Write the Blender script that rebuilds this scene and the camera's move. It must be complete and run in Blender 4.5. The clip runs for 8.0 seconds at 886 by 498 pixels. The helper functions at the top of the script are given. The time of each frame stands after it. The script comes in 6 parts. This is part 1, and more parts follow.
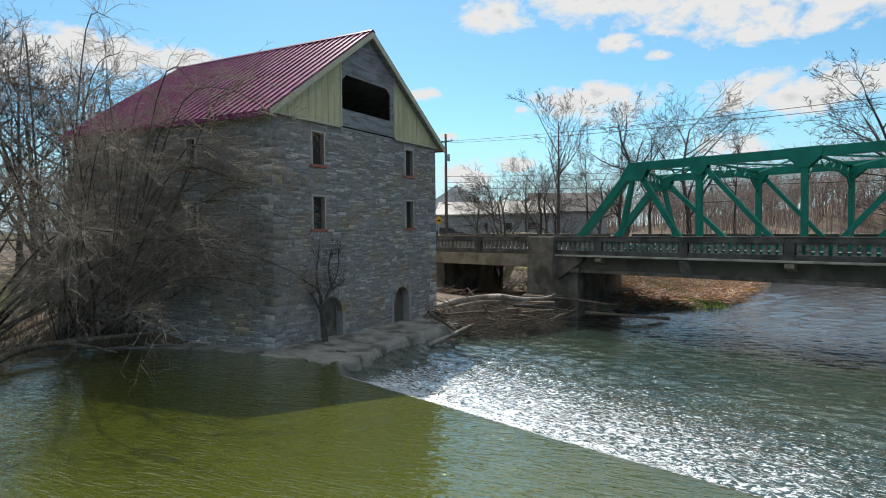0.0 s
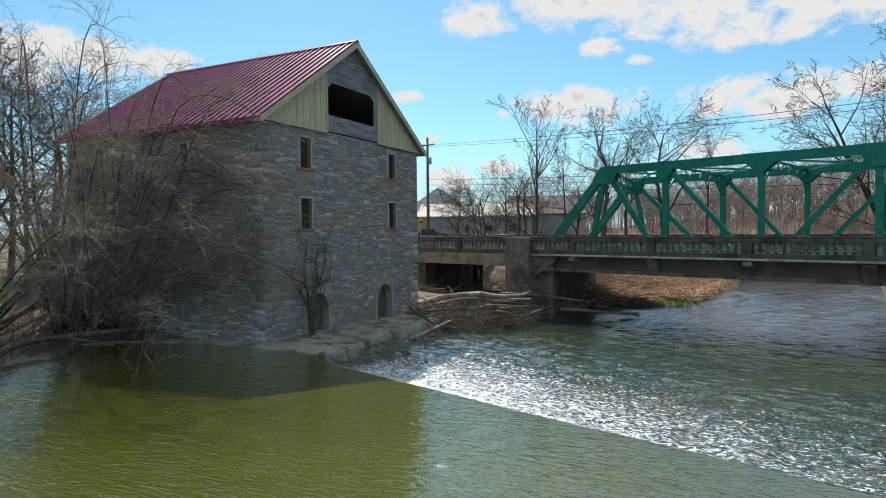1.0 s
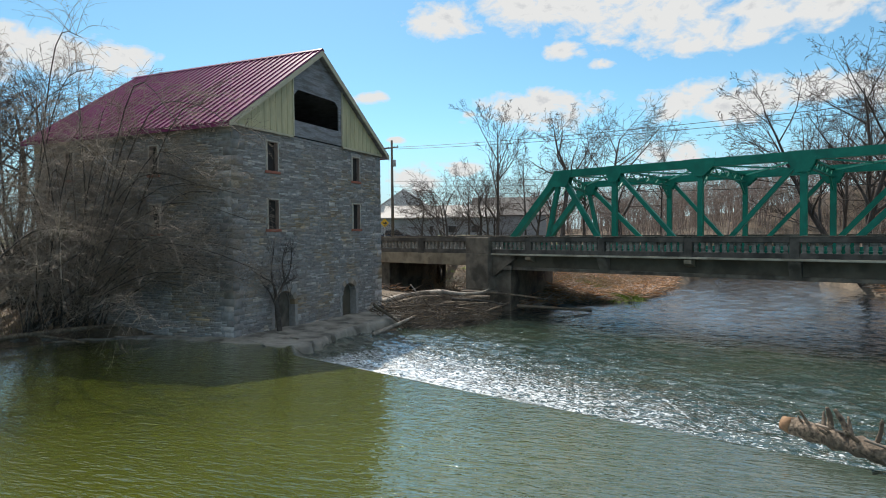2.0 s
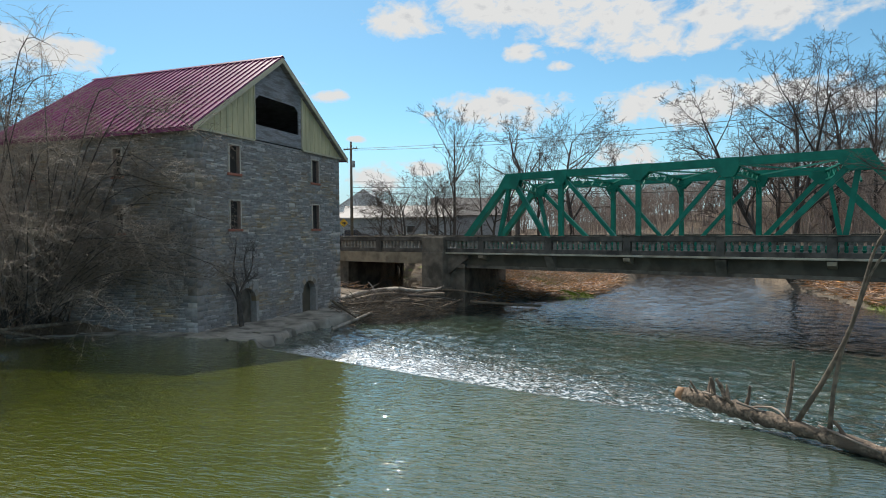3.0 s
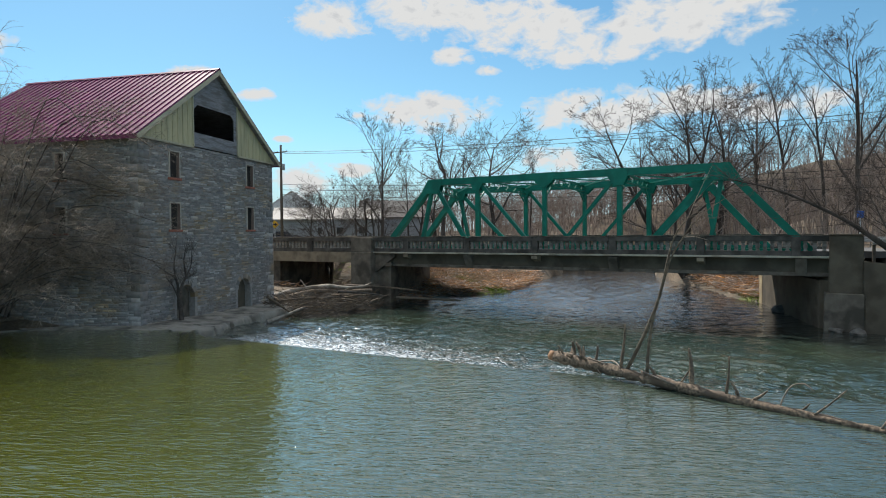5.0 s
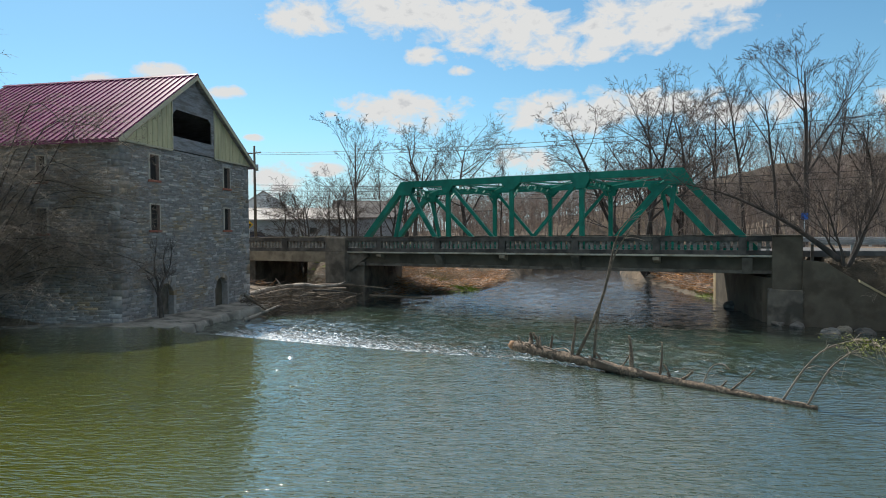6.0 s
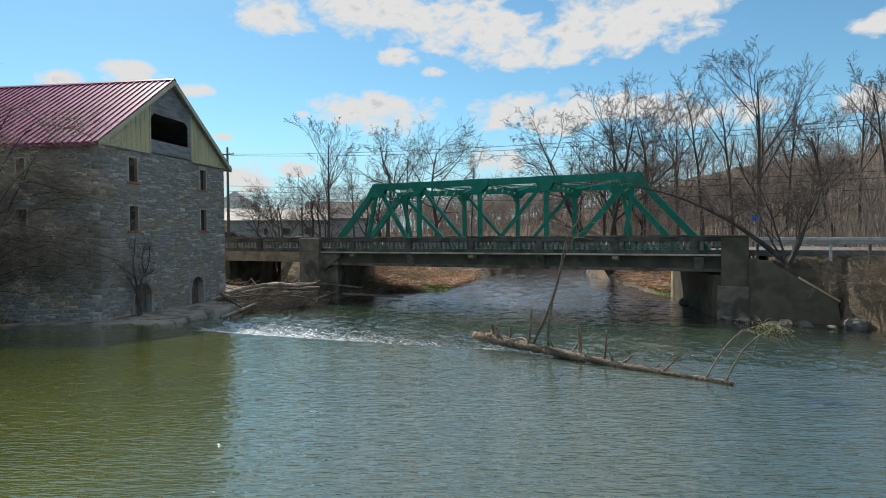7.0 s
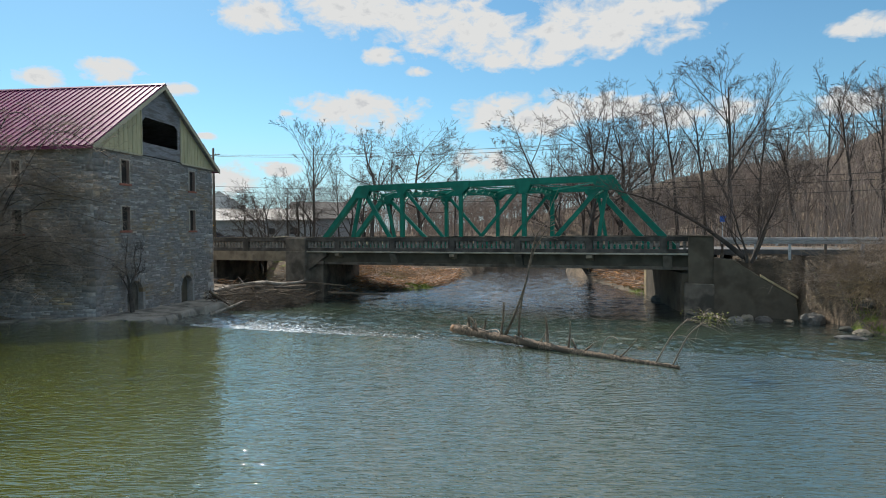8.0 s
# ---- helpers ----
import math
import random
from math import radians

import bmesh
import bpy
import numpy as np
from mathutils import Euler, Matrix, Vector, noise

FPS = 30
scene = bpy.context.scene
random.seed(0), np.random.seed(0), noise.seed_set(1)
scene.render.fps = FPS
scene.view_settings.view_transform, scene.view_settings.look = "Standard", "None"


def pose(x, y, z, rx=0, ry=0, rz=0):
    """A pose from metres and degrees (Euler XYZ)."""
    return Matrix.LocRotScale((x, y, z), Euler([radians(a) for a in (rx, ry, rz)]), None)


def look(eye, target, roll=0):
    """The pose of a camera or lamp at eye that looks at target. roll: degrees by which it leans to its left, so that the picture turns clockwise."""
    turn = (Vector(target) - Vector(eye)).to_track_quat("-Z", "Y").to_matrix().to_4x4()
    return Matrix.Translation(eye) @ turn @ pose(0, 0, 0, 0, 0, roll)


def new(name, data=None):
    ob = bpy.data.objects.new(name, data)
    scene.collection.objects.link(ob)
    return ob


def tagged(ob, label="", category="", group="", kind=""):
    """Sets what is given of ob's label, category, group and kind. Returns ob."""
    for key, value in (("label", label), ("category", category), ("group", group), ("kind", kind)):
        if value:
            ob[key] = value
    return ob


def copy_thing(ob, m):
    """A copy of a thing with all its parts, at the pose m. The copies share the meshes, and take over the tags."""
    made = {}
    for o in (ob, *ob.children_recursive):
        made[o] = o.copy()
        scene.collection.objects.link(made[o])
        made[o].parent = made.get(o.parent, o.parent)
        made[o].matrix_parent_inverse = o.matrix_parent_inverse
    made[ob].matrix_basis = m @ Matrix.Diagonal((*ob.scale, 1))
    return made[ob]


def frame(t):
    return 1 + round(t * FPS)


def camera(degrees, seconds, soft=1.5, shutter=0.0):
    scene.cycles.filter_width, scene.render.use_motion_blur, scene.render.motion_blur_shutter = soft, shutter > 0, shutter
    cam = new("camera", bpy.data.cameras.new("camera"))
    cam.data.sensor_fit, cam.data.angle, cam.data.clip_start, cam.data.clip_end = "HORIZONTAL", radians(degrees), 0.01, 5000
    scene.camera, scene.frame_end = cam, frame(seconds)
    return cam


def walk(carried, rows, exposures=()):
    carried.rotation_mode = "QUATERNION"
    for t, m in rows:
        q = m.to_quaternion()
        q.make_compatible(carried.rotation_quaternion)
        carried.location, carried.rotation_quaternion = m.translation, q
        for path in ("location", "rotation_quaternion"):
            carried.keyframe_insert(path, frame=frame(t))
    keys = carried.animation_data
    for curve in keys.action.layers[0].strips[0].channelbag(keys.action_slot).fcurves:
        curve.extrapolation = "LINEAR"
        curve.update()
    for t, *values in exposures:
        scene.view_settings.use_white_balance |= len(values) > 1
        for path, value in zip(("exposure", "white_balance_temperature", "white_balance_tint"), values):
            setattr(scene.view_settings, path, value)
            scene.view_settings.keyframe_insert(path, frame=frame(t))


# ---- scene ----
cam = camera(71.455, 8.0, soft=1.0)
PATH = [
    (0, (-18.457, -17.182, 4.818), (-9.657, -12.445, 4.479), -0.574),
    (0.5, (-19.175, -17.637, 4.716), (-10.310, -13.019, 4.408), -0.654),
    (1, (-19.875, -18.035, 4.689), (-10.943, -13.548, 4.390), -0.579),
    (1.5, (-20.535, -18.451, 4.638), (-11.492, -14.191, 4.355), -0.583),
    (3, (-22.854, -19.936, 4.636), (-13.452, -16.544, 4.344), -0.537),
    (3.5, (-23.707, -20.276, 4.591), (-14.200, -17.187, 4.310), -0.521),
    (4, (-24.576, -20.642, 4.587), (-14.976, -17.858, 4.305), -0.504),
    (4.5, (-25.410, -21.011, 4.549), (-15.738, -18.483, 4.276), -0.516),
    (6, (-27.949, -21.794, 4.604), (-18.130, -19.923, 4.327), -0.472),
    (6.5, (-28.785, -22.031, 4.606), (-18.925, -20.386, 4.334), -0.462),
    (7, (-29.627, -22.256, 4.576), (-19.735, -20.817, 4.311), -0.454),
    (7.5, (-30.442, -22.475, 4.596), (-20.524, -21.221, 4.328), -0.465),
    (8, (-31.288, -22.678, 4.584), (-21.363, -21.486, 4.316), -0.421),
]
walk(cam, [(t, look(e, g, roll)) for t, e, g, roll in PATH], exposures=[(0, 0.12), (1.5, 0.12), (3.5, 0.0), (8, 0.0)])

# ---- world, sun, exposure ----
SUN_AZ, SUN_EL = radians(38.0), radians(47.0)
scene.view_settings.exposure = 0.0


def build_world():
    w = bpy.data.worlds.new("sky")
    scene.world = w
    w.use_nodes = True
    nt = w.node_tree
    nt.nodes.clear()
    N, L = nt.nodes.new, nt.links.new
    out = N("ShaderNodeOutputWorld")
    bg = N("ShaderNodeBackground")
    sky = N("ShaderNodeTexSky")
    sky.sky_type, sky.sun_disc = "NISHITA", False
    sky.sun_elevation, sky.sun_rotation = SUN_EL, radians(90) - SUN_AZ
    sky.altitude, sky.air_density, sky.dust_density, sky.ozone_density = 200, 1.0, 0.4, 1.0
    tc = N("ShaderNodeTexCoord")
    sep = N("ShaderNodeSeparateXYZ")
    L(tc.outputs["Generated"], sep.inputs[0])
    def math_node(op, a, b=None, c=None):
        n = N("ShaderNodeMath"); n.operation = op
        for k, v in enumerate((a, b, c)):
            if v is None:
                continue
            if isinstance(v, (int, float)):
                n.inputs[k].default_value = v
            else:
                L(v, n.inputs[k])
        return n.outputs[0]
    az = math_node("MULTIPLY", math_node("ARCTAN2", sep.outputs["Y"], sep.outputs["X"]), 180 / math.pi)
    el = math_node("MULTIPLY", math_node("ARCSINE", sep.outputs["Z"]), 180 / math.pi)
    # each cloud is a soft oval in the sky, its edge broken up by noise
    field = None
    for a0, e0, w0, h0 in CLOUDS:
        p = math_node("MULTIPLY", math_node("SUBTRACT", az, a0), 1 / w0)
        q = math_node("MULTIPLY", math_node("SUBTRACT", el, e0), 1 / h0)
        d = math_node("MULTIPLY_ADD", p, p, math_node("MULTIPLY", q, q))
        f = math_node("MULTIPLY_ADD", d, -0.46, 1.0)
        field = f if field is None else math_node("MAXIMUM", field, f)
    # a small patch of blue inside the largest cloud
    p = math_node("MULTIPLY", math_node("SUBTRACT", az, GAP[0]), 1 / GAP[2])
    q = math_node("MULTIPLY", math_node("SUBTRACT", el, GAP[1]), 1 / GAP[3])
    field = math_node("MINIMUM", field, math_node("MULTIPLY_ADD", math_node("MULTIPLY_ADD", p, p, math_node("MULTIPLY", q, q)), 0.7, -0.3))
    mp = N("ShaderNodeMapping"); mp.inputs["Scale"].default_value = (1, 1, 1.7)
    L(tc.outputs["Generated"], mp.inputs[0])
    n1 = N("ShaderNodeTexNoise"); n1.inputs["Scale"].default_value = 24.0
    n1.inputs["Detail"].default_value = 8.0; n1.inputs["Roughness"].default_value = 0.6
    n1.inputs["Distortion"].default_value = 0.3
    L(mp.outputs[0], n1.inputs["Vector"])
    # scattered cloud over the rest of the sky
    n0 = N("ShaderNodeTexNoise"); n0.inputs["Scale"].default_value = 2.6; n0.inputs["Detail"].default_value = 6.0
    L(mp.outputs[0], n0.inputs["Vector"])
    high = N("ShaderNodeMapRange"); high.inputs[1].default_value, high.inputs[2].default_value = 21.0, 26.0
    high.inputs[3].default_value, high.inputs[4].default_value = -1.5, 0.0
    L(el, high.inputs[0])
    rest = math_node("ADD", math_node("MULTIPLY_ADD", n0.outputs["Fac"], 6.0, -2.3), high.outputs[0])
    field = math_node("MAXIMUM", math_node("MAXIMUM", field, -1.0), rest)
    edge = math_node("MULTIPLY_ADD", n1.outputs["Fac"], 2.6, -1.3)
    dens = math_node("ADD", field, edge)
    ramp = N("ShaderNodeValToRGB")
    ramp.color_ramp.elements[0].position, ramp.color_ramp.elements[1].position = 0.26, 0.82
    L(dens, ramp.inputs[0])
    # cloud body: bright rims, greyer thick middles
    n2 = N("ShaderNodeValToRGB")
    n2.color_ramp.elements[0].position, n2.color_ramp.elements[1].position = 0.80, 1.0
    n2.color_ramp.elements[0].color, n2.color_ramp.elements[1].color = (6.6, 6.65, 6.6, 1), (5.3, 5.45, 5.6, 1)
    L(math_node("MULTIPLY", dens, 0.72), n2.inputs[0])
    tint = N("ShaderNodeMix"); tint.data_type = "RGBA"; tint.blend_type = "MULTIPLY"
    tint.inputs["Factor"].default_value = 1.0
    tint.inputs[7].default_value = SKY_TINT
    L(sky.outputs[0], tint.inputs[6])
    # pale haze low over the horizon
    low = N("ShaderNodeMapRange"); low.interpolation_type = "SMOOTHSTEP"
    low.inputs[1].default_value, low.inputs[2].default_value = 10.0, 0.0
    low.inputs[3].default_value, low.inputs[4].default_value = 0.0, 0.8
    L(el, low.inputs[0])
    haze = N("ShaderNodeMix"); haze.data_type = "RGBA"
    L(low.outputs[0], haze.inputs["Factor"]); L(tint.outputs[2], haze.inputs[6]); haze.inputs[7].default_value = (4.3, 5.5, 6.6, 1)
    mix = N("ShaderNodeMix"); mix.data_type = "RGBA"
    L(ramp.outputs[0], mix.inputs["Factor"]); L(haze.outputs[2], mix.inputs[6]); L(n2.outputs[0], mix.inputs[7])
    L(mix.outputs[2], bg.inputs["Color"])
    bg.inputs["Strength"].default_value = SKY_STRENGTH
    L(bg.outputs[0], out.inputs[0])


# clouds: direction, height above the horizon, half width and half height, in degrees
CLOUDS = [(23.3, 18.6, 3.5, 1.3), (14.1, 19.8, 6.0, 1.9), (5.9, 18.7, 8.3, 2.2), (0.2, 16.1, 5.4, 1.4), (-6.9, 17.7, 8.1, 2.2), (-12.2, 18.6, 4.3, 1.1),
          (12.2, 15.8, 1.6, 0.8), (8.9, 14.5, 1.0, 0.4), (14.8, 11.0, 5.0, 1.5), (20.9, 10.7, 0.6, 0.3), (39.6, 12.2, 1.5, 0.7), (34.8, 13.0, 2.1, 1.0),
          (30.0, 12.1, 1.4, 0.5), (2.8, 10.9, 2.6, 1.4), (-1.9, 10.5, 3.9, 1.6), (-9.1, 10.9, 3.7, 1.1), (-13.3, 9.8, 2.8, 1.0), (-17.4, 10.1, 2.7, 1.1),
          (25.9, 4.9, 2.3, 1.2), (21.8, 5.7, 1.9, 0.6), (3.3, 6.6, 2.4, 1.0), (-27.6, 15.2, 2.4, 0.8), (-26.4, 9.8, 2.3, 0.9), (27.7, 8.4, 0.9, 0.3),
          (56.5, 14.1, 5.7, 1.6), (61.5, 13.1, 3.2, 2.0), (51.9, 14.0, 3.4, 1.3), (67.6, 12.0, 3.8, 1.9)]
GAP = (0.7, 20.0, 2.2, 0.8)
SKY_STRENGTH = 0.112
SKY_TINT = (0.69, 1.05, 1.11, 1)
build_world()
sun = new("sun", bpy.data.lights.new("sun", "SUN"))
sun.data.energy, sun.data.angle, sun.data.color = 5.0, radians(0.55), (1.0, 0.95, 0.87)
sun.matrix_basis = look((60 * math.cos(SUN_AZ), 60 * math.sin(SUN_AZ), 60 * math.tan(SUN_EL)), (0, 0, 0))

# ---- materials ----
def mat(name, c1, c2, rough=0.8, scale=4.0, metal=0.0, bump=0.3, bscale=30.0, c3=None, s3=0.6, per="", stretch=(1, 1, 1), spec=0.5):
    """Two-scale noise material: c1/c2 mixed by medium noise, c3 by broad stains, fine bump; per: 'object' or 'island' varies tone piece by piece."""
    m = bpy.data.materials.new(name)
    m.use_nodes = True
    nt = m.node_tree
    N, L = nt.nodes.new, nt.links.new
    b = nt.nodes["Principled BSDF"]
    b.inputs["Roughness"].default_value, b.inputs["Metallic"].default_value = rough, metal
    b.inputs["Specular IOR Level"].default_value = spec
    tc = N("ShaderNodeTexCoord")
    mp = N("ShaderNodeMapping"); mp.inputs["Scale"].default_value = stretch
    geo = N("ShaderNodeNewGeometry")
    L(geo.outputs["Position"] if per != "own" else tc.outputs["Object"], mp.inputs[0])
    n1 = N("ShaderNodeTexNoise"); n1.inputs["Scale"].default_value = scale; n1.inputs["Detail"].default_value = 6
    L(mp.outputs[0], n1.inputs["Vector"])
    r1 = N("ShaderNodeValToRGB")
    r1.color_ramp.elements[0].position, r1.color_ramp.elements[1].position = 0.35, 0.68
    r1.color_ramp.elements[0].color, r1.color_ramp.elements[1].color = (*c1, 1), (*c2, 1)
    L(n1.outputs["Fac"], r1.inputs[0])
    col = r1.outputs[0]
    if c3:
        n3 = N("ShaderNodeTexNoise"); n3.inputs["Scale"].default_value = s3; n3.inputs["Detail"].default_value = 5
        L(mp.outputs[0], n3.inputs["Vector"])
        r3 = N("ShaderNodeValToRGB")
        r3.color_ramp.elements[0].position, r3.color_ramp.elements[1].position = 0.48, 0.62
        L(n3.outputs["Fac"], r3.inputs[0])
        mx = N("ShaderNodeMix"); mx.data_type = "RGBA"
        L(r3.outputs[0], mx.inputs["Factor"]); L(col, mx.inputs[6]); mx.inputs[7].default_value = (*c3, 1)
        col = mx.outputs[2]
    if per in ("object", "island"):
        src = N("ShaderNodeObjectInfo").outputs["Random"] if per == "object" else geo.outputs["Random Per Island"]
        # mostly quiet tones, a few pieces much paler
        pw = N("ShaderNodeMath"); pw.operation = "POWER"; pw.inputs[1].default_value = 8.0
        L(src, pw.inputs[0])
        ma = N("ShaderNodeMath"); ma.operation = "MULTIPLY_ADD"; ma.inputs[1].default_value = 0.42; ma.inputs[2].default_value = 0.74
        L(src, ma.inputs[0])
        mb = N("ShaderNodeMath"); mb.operation = "MULTIPLY_ADD"; mb.inputs[1].default_value = 0.75
        L(pw.outputs[0], mb.inputs[0]); L(ma.outputs[0], mb.inputs[2])
        hv = N("ShaderNodeHueSaturation")
        hs = N("ShaderNodeMath"); hs.operation = "MULTIPLY_ADD"; hs.inputs[1].default_value = 37.0; hs.inputs[2].default_value = 0.0
        L(src, hs.inputs[0])
        fr = N("ShaderNodeMath"); fr.operation = "FRACT"; L(hs.outputs[0], fr.inputs[0])
        sr = N("ShaderNodeMapRange"); sr.inputs[3].default_value, sr.inputs[4].default_value = 0.4, 1.7
        L(fr.outputs[0], sr.inputs[0]); L(sr.outputs[0], hv.inputs["Saturation"])
        L(mb.outputs[0], hv.inputs["Value"]); L(col, hv.inputs["Color"])
        col = hv.outputs[0]
    L(col, b.inputs["Base Color"])
    if bump:
        n2 = N("ShaderNodeTexNoise"); n2.inputs["Scale"].default_value = bscale; n2.inputs["Detail"].default_value = 8
        L(mp.outputs[0], n2.inputs["Vector"])
        bp = N("ShaderNodeBump"); bp.inputs["Strength"].default_value = bump; bp.inputs["Distance"].default_value = 0.02
        L(n2.outputs["Fac"], bp.inputs["Height"]); L(bp.outputs[0], b.inputs["Normal"])
        rv = N("ShaderNodeMapRange"); rv.inputs[3].default_value, rv.inputs[4].default_value = max(0.02, rough - 0.12), min(1, rough + 0.12)
        L(n1.outputs["Fac"], rv.inputs[0]); L(rv.outputs[0], b.inputs["Roughness"])
    return m


M_STONE = mat("limestone", (0.235, 0.222, 0.215), (0.34, 0.32, 0.305), 0.9, 5, c3=(0.31, 0.262, 0.21), s3=0.5, per="object", bump=0.5, bscale=25)
M_STONES = mat("limestone joined", (0.235, 0.222, 0.215), (0.34, 0.32, 0.305), 0.9, 5, c3=(0.31, 0.262, 0.21), s3=0.5, per="island", bump=0.5, bscale=25)
M_MORTAR = mat("mortar", (0.29, 0.275, 0.26), (0.38, 0.36, 0.34), 0.95, 6, bump=0.5, bscale=40)
M_ROOF = mat("red painted metal", (0.19, 0.032, 0.105), (0.24, 0.042, 0.135), 0.48, 1.2, bump=0.04, bscale=6, c3=(0.165, 0.026, 0.085), s3=0.4, spec=0.25)
M_SIDING = mat("tan painted boards", (0.50, 0.45, 0.27), (0.58, 0.52, 0.33), 0.7, 3, c3=(0.44, 0.40, 0.25), s3=0.8, bump=0.15, stretch=(4, 4, 0.6))
M_GREYWOOD = mat("weathered grey boards", (0.20, 0.20, 0.21), (0.30, 0.30, 0.32), 0.85, 3, c3=(0.16, 0.15, 0.15), s3=0.9, bump=0.4, stretch=(1, 1, 6))
M_TRIM = mat("trim paint", (0.46, 0.42, 0.30), (0.55, 0.5, 0.36), 0.7, 4, bump=0.1)
# near-black colour that stands for the lack of light indoors
M_DARK = mat("painted interior darkness", (0.02, 0.018, 0.016), (0.035, 0.03, 0.028), 0.95, 3)
M_SILL = mat("red brick sill", (0.30, 0.10, 0.07), (0.38, 0.15, 0.10), 0.85, 12, bump=0.3)
M_FRAME = mat("window frame wood", (0.42, 0.38, 0.32), (0.55, 0.50, 0.43), 0.8, 8, bump=0.2)
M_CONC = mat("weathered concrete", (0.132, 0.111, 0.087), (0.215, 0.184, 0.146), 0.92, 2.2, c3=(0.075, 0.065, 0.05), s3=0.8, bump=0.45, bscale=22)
# damp wall tone; also holds painted shade for abutment and girders
M_DAMPSHADE = mat("damp stained concrete with shade", (0.105, 0.087, 0.062), (0.145, 0.121, 0.087), 0.92, 1.6, c3=(0.080, 0.064, 0.045), s3=0.7, bump=0.45, bscale=22)
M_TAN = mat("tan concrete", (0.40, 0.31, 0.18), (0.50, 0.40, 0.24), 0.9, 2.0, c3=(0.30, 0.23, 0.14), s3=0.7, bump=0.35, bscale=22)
# balusters in a paler concrete than rails and posts
M_BALUSTER = mat("pale balusters", (0.18, 0.17, 0.15), (0.28, 0.265, 0.235), 0.9, 5, c3=(0.12, 0.11, 0.095), s3=1.6, bump=0.35, bscale=26)
M_BLACKENED = mat("blackened concrete", (0.072, 0.066, 0.058), (0.125, 0.114, 0.098), 0.92, 2.6, c3=(0.042, 0.038, 0.033), s3=0.9, bump=0.45, bscale=22)
M_REVEAL = mat("brown boarded reveal", (0.20, 0.145, 0.12), (0.30, 0.22, 0.185), 0.85, 5, bump=0.25, stretch=(3, 3, 0.5))
M_TANGIRDER = mat("stained tan concrete", (0.22, 0.18, 0.125), (0.33, 0.28, 0.20), 0.9, 1.6, c3=(0.15, 0.12, 0.085), s3=0.8, bump=0.35, bscale=22)
M_CONC2 = mat("pale concrete", (0.40, 0.37, 0.29), (0.52, 0.48, 0.38), 0.9, 2.0, c3=(0.28, 0.25, 0.19), s3=0.7, bump=0.35, bscale=22)
M_GREEN = mat("green bridge paint", (0.008, 0.165, 0.115), (0.013, 0.215, 0.150), 0.5, 1.5, c3=(0.010, 0.145, 0.105), s3=1.0, bump=0.06, bscale=12, spec=0.25)
M_ROCK = mat("ledge rock", (0.25, 0.23, 0.195), (0.42, 0.39, 0.335), 0.9, 1.8, c3=(0.13, 0.12, 0.10), s3=0.9, bump=0.7, bscale=9)
M_BOULDER = mat("boulder rock", (0.12, 0.11, 0.095), (0.21, 0.195, 0.17), 0.9, 3, c3=(0.16, 0.15, 0.125), s3=1.2, bump=0.6, bscale=14, per="object")
M_BARK = mat("grey bark", (0.060, 0.050, 0.044), (0.115, 0.097, 0.083), 0.92, 6, c3=(0.042, 0.035, 0.03), s3=1.2, bump=0.5, bscale=35, stretch=(1, 1, 0.3))
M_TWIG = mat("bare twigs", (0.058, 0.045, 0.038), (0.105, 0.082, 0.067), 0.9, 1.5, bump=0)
# paler than the near twigs: distance haze is mixed into the colour
M_WOODS = mat("woodland twigs with haze", (0.20, 0.16, 0.138), (0.36, 0.288, 0.247), 0.9, 1.5, bump=0)
M_TWIG2 = mat("pale bush twigs", (0.16, 0.125, 0.10), (0.40, 0.322, 0.255), 0.9, 1.5, bump=0)
M_LOG = mat("driftwood", (0.11, 0.085, 0.06), (0.27, 0.21, 0.15), 0.9, 9, c3=(0.10, 0.075, 0.055), s3=1.5, bump=0.7, bscale=30)
M_DEADBARK = mat("rough dead bark", (0.055, 0.040, 0.028), (0.34, 0.255, 0.18), 0.92, 16, c3=(0.12, 0.09, 0.065), s3=2.5, bump=1.0, bscale=18)
M_DARKBARK = mat("dark bark", (0.05, 0.042, 0.036), (0.10, 0.085, 0.072), 0.92, 6, bump=0.5, bscale=35)
M_TARROOF = mat("dark shingle roof", (0.10, 0.09, 0.085), (0.16, 0.145, 0.135), 0.9, 2, bump=0.3)
M_BLUE = mat("blue sign paint", (0.02, 0.10, 0.42), (0.03, 0.13, 0.48), 0.5, 3, bump=0)
M_MUD = mat("dark wet mud", (0.03, 0.024, 0.018), (0.06, 0.048, 0.036), 0.85, 3, c3=(0.07, 0.06, 0.04), bump=0.7, bscale=14)
M_PALELOG = mat("barkless pale wood", (0.25, 0.215, 0.18), (0.40, 0.35, 0.295), 0.85, 5, c3=(0.17, 0.145, 0.12), s3=1.5, bump=0.5, bscale=30)
M_STICK = mat("drift sticks", (0.045, 0.036, 0.028), (0.17, 0.138, 0.106), 0.9, 3, bump=0, per="island")
M_CUT = mat("broken wood", (0.20, 0.105, 0.055), (0.36, 0.215, 0.115), 0.85, 10, bump=0.3)
M_STEEL = mat("galvanised steel", (0.42, 0.43, 0.44), (0.55, 0.56, 0.57), 0.5, 3, metal=0.6, bump=0.05)
M_ASPHALT = mat("old asphalt", (0.10, 0.10, 0.10), (0.16, 0.155, 0.15), 0.92, 3, bump=0.4, bscale=60)
M_POST = mat("creosote wood", (0.10, 0.08, 0.065), (0.17, 0.14, 0.11), 0.9, 6, bump=0.3)
M_WHITE = mat("white painted metal", (0.68, 0.68, 0.68), (0.78, 0.78, 0.77), 0.55, 1, bump=0.05)
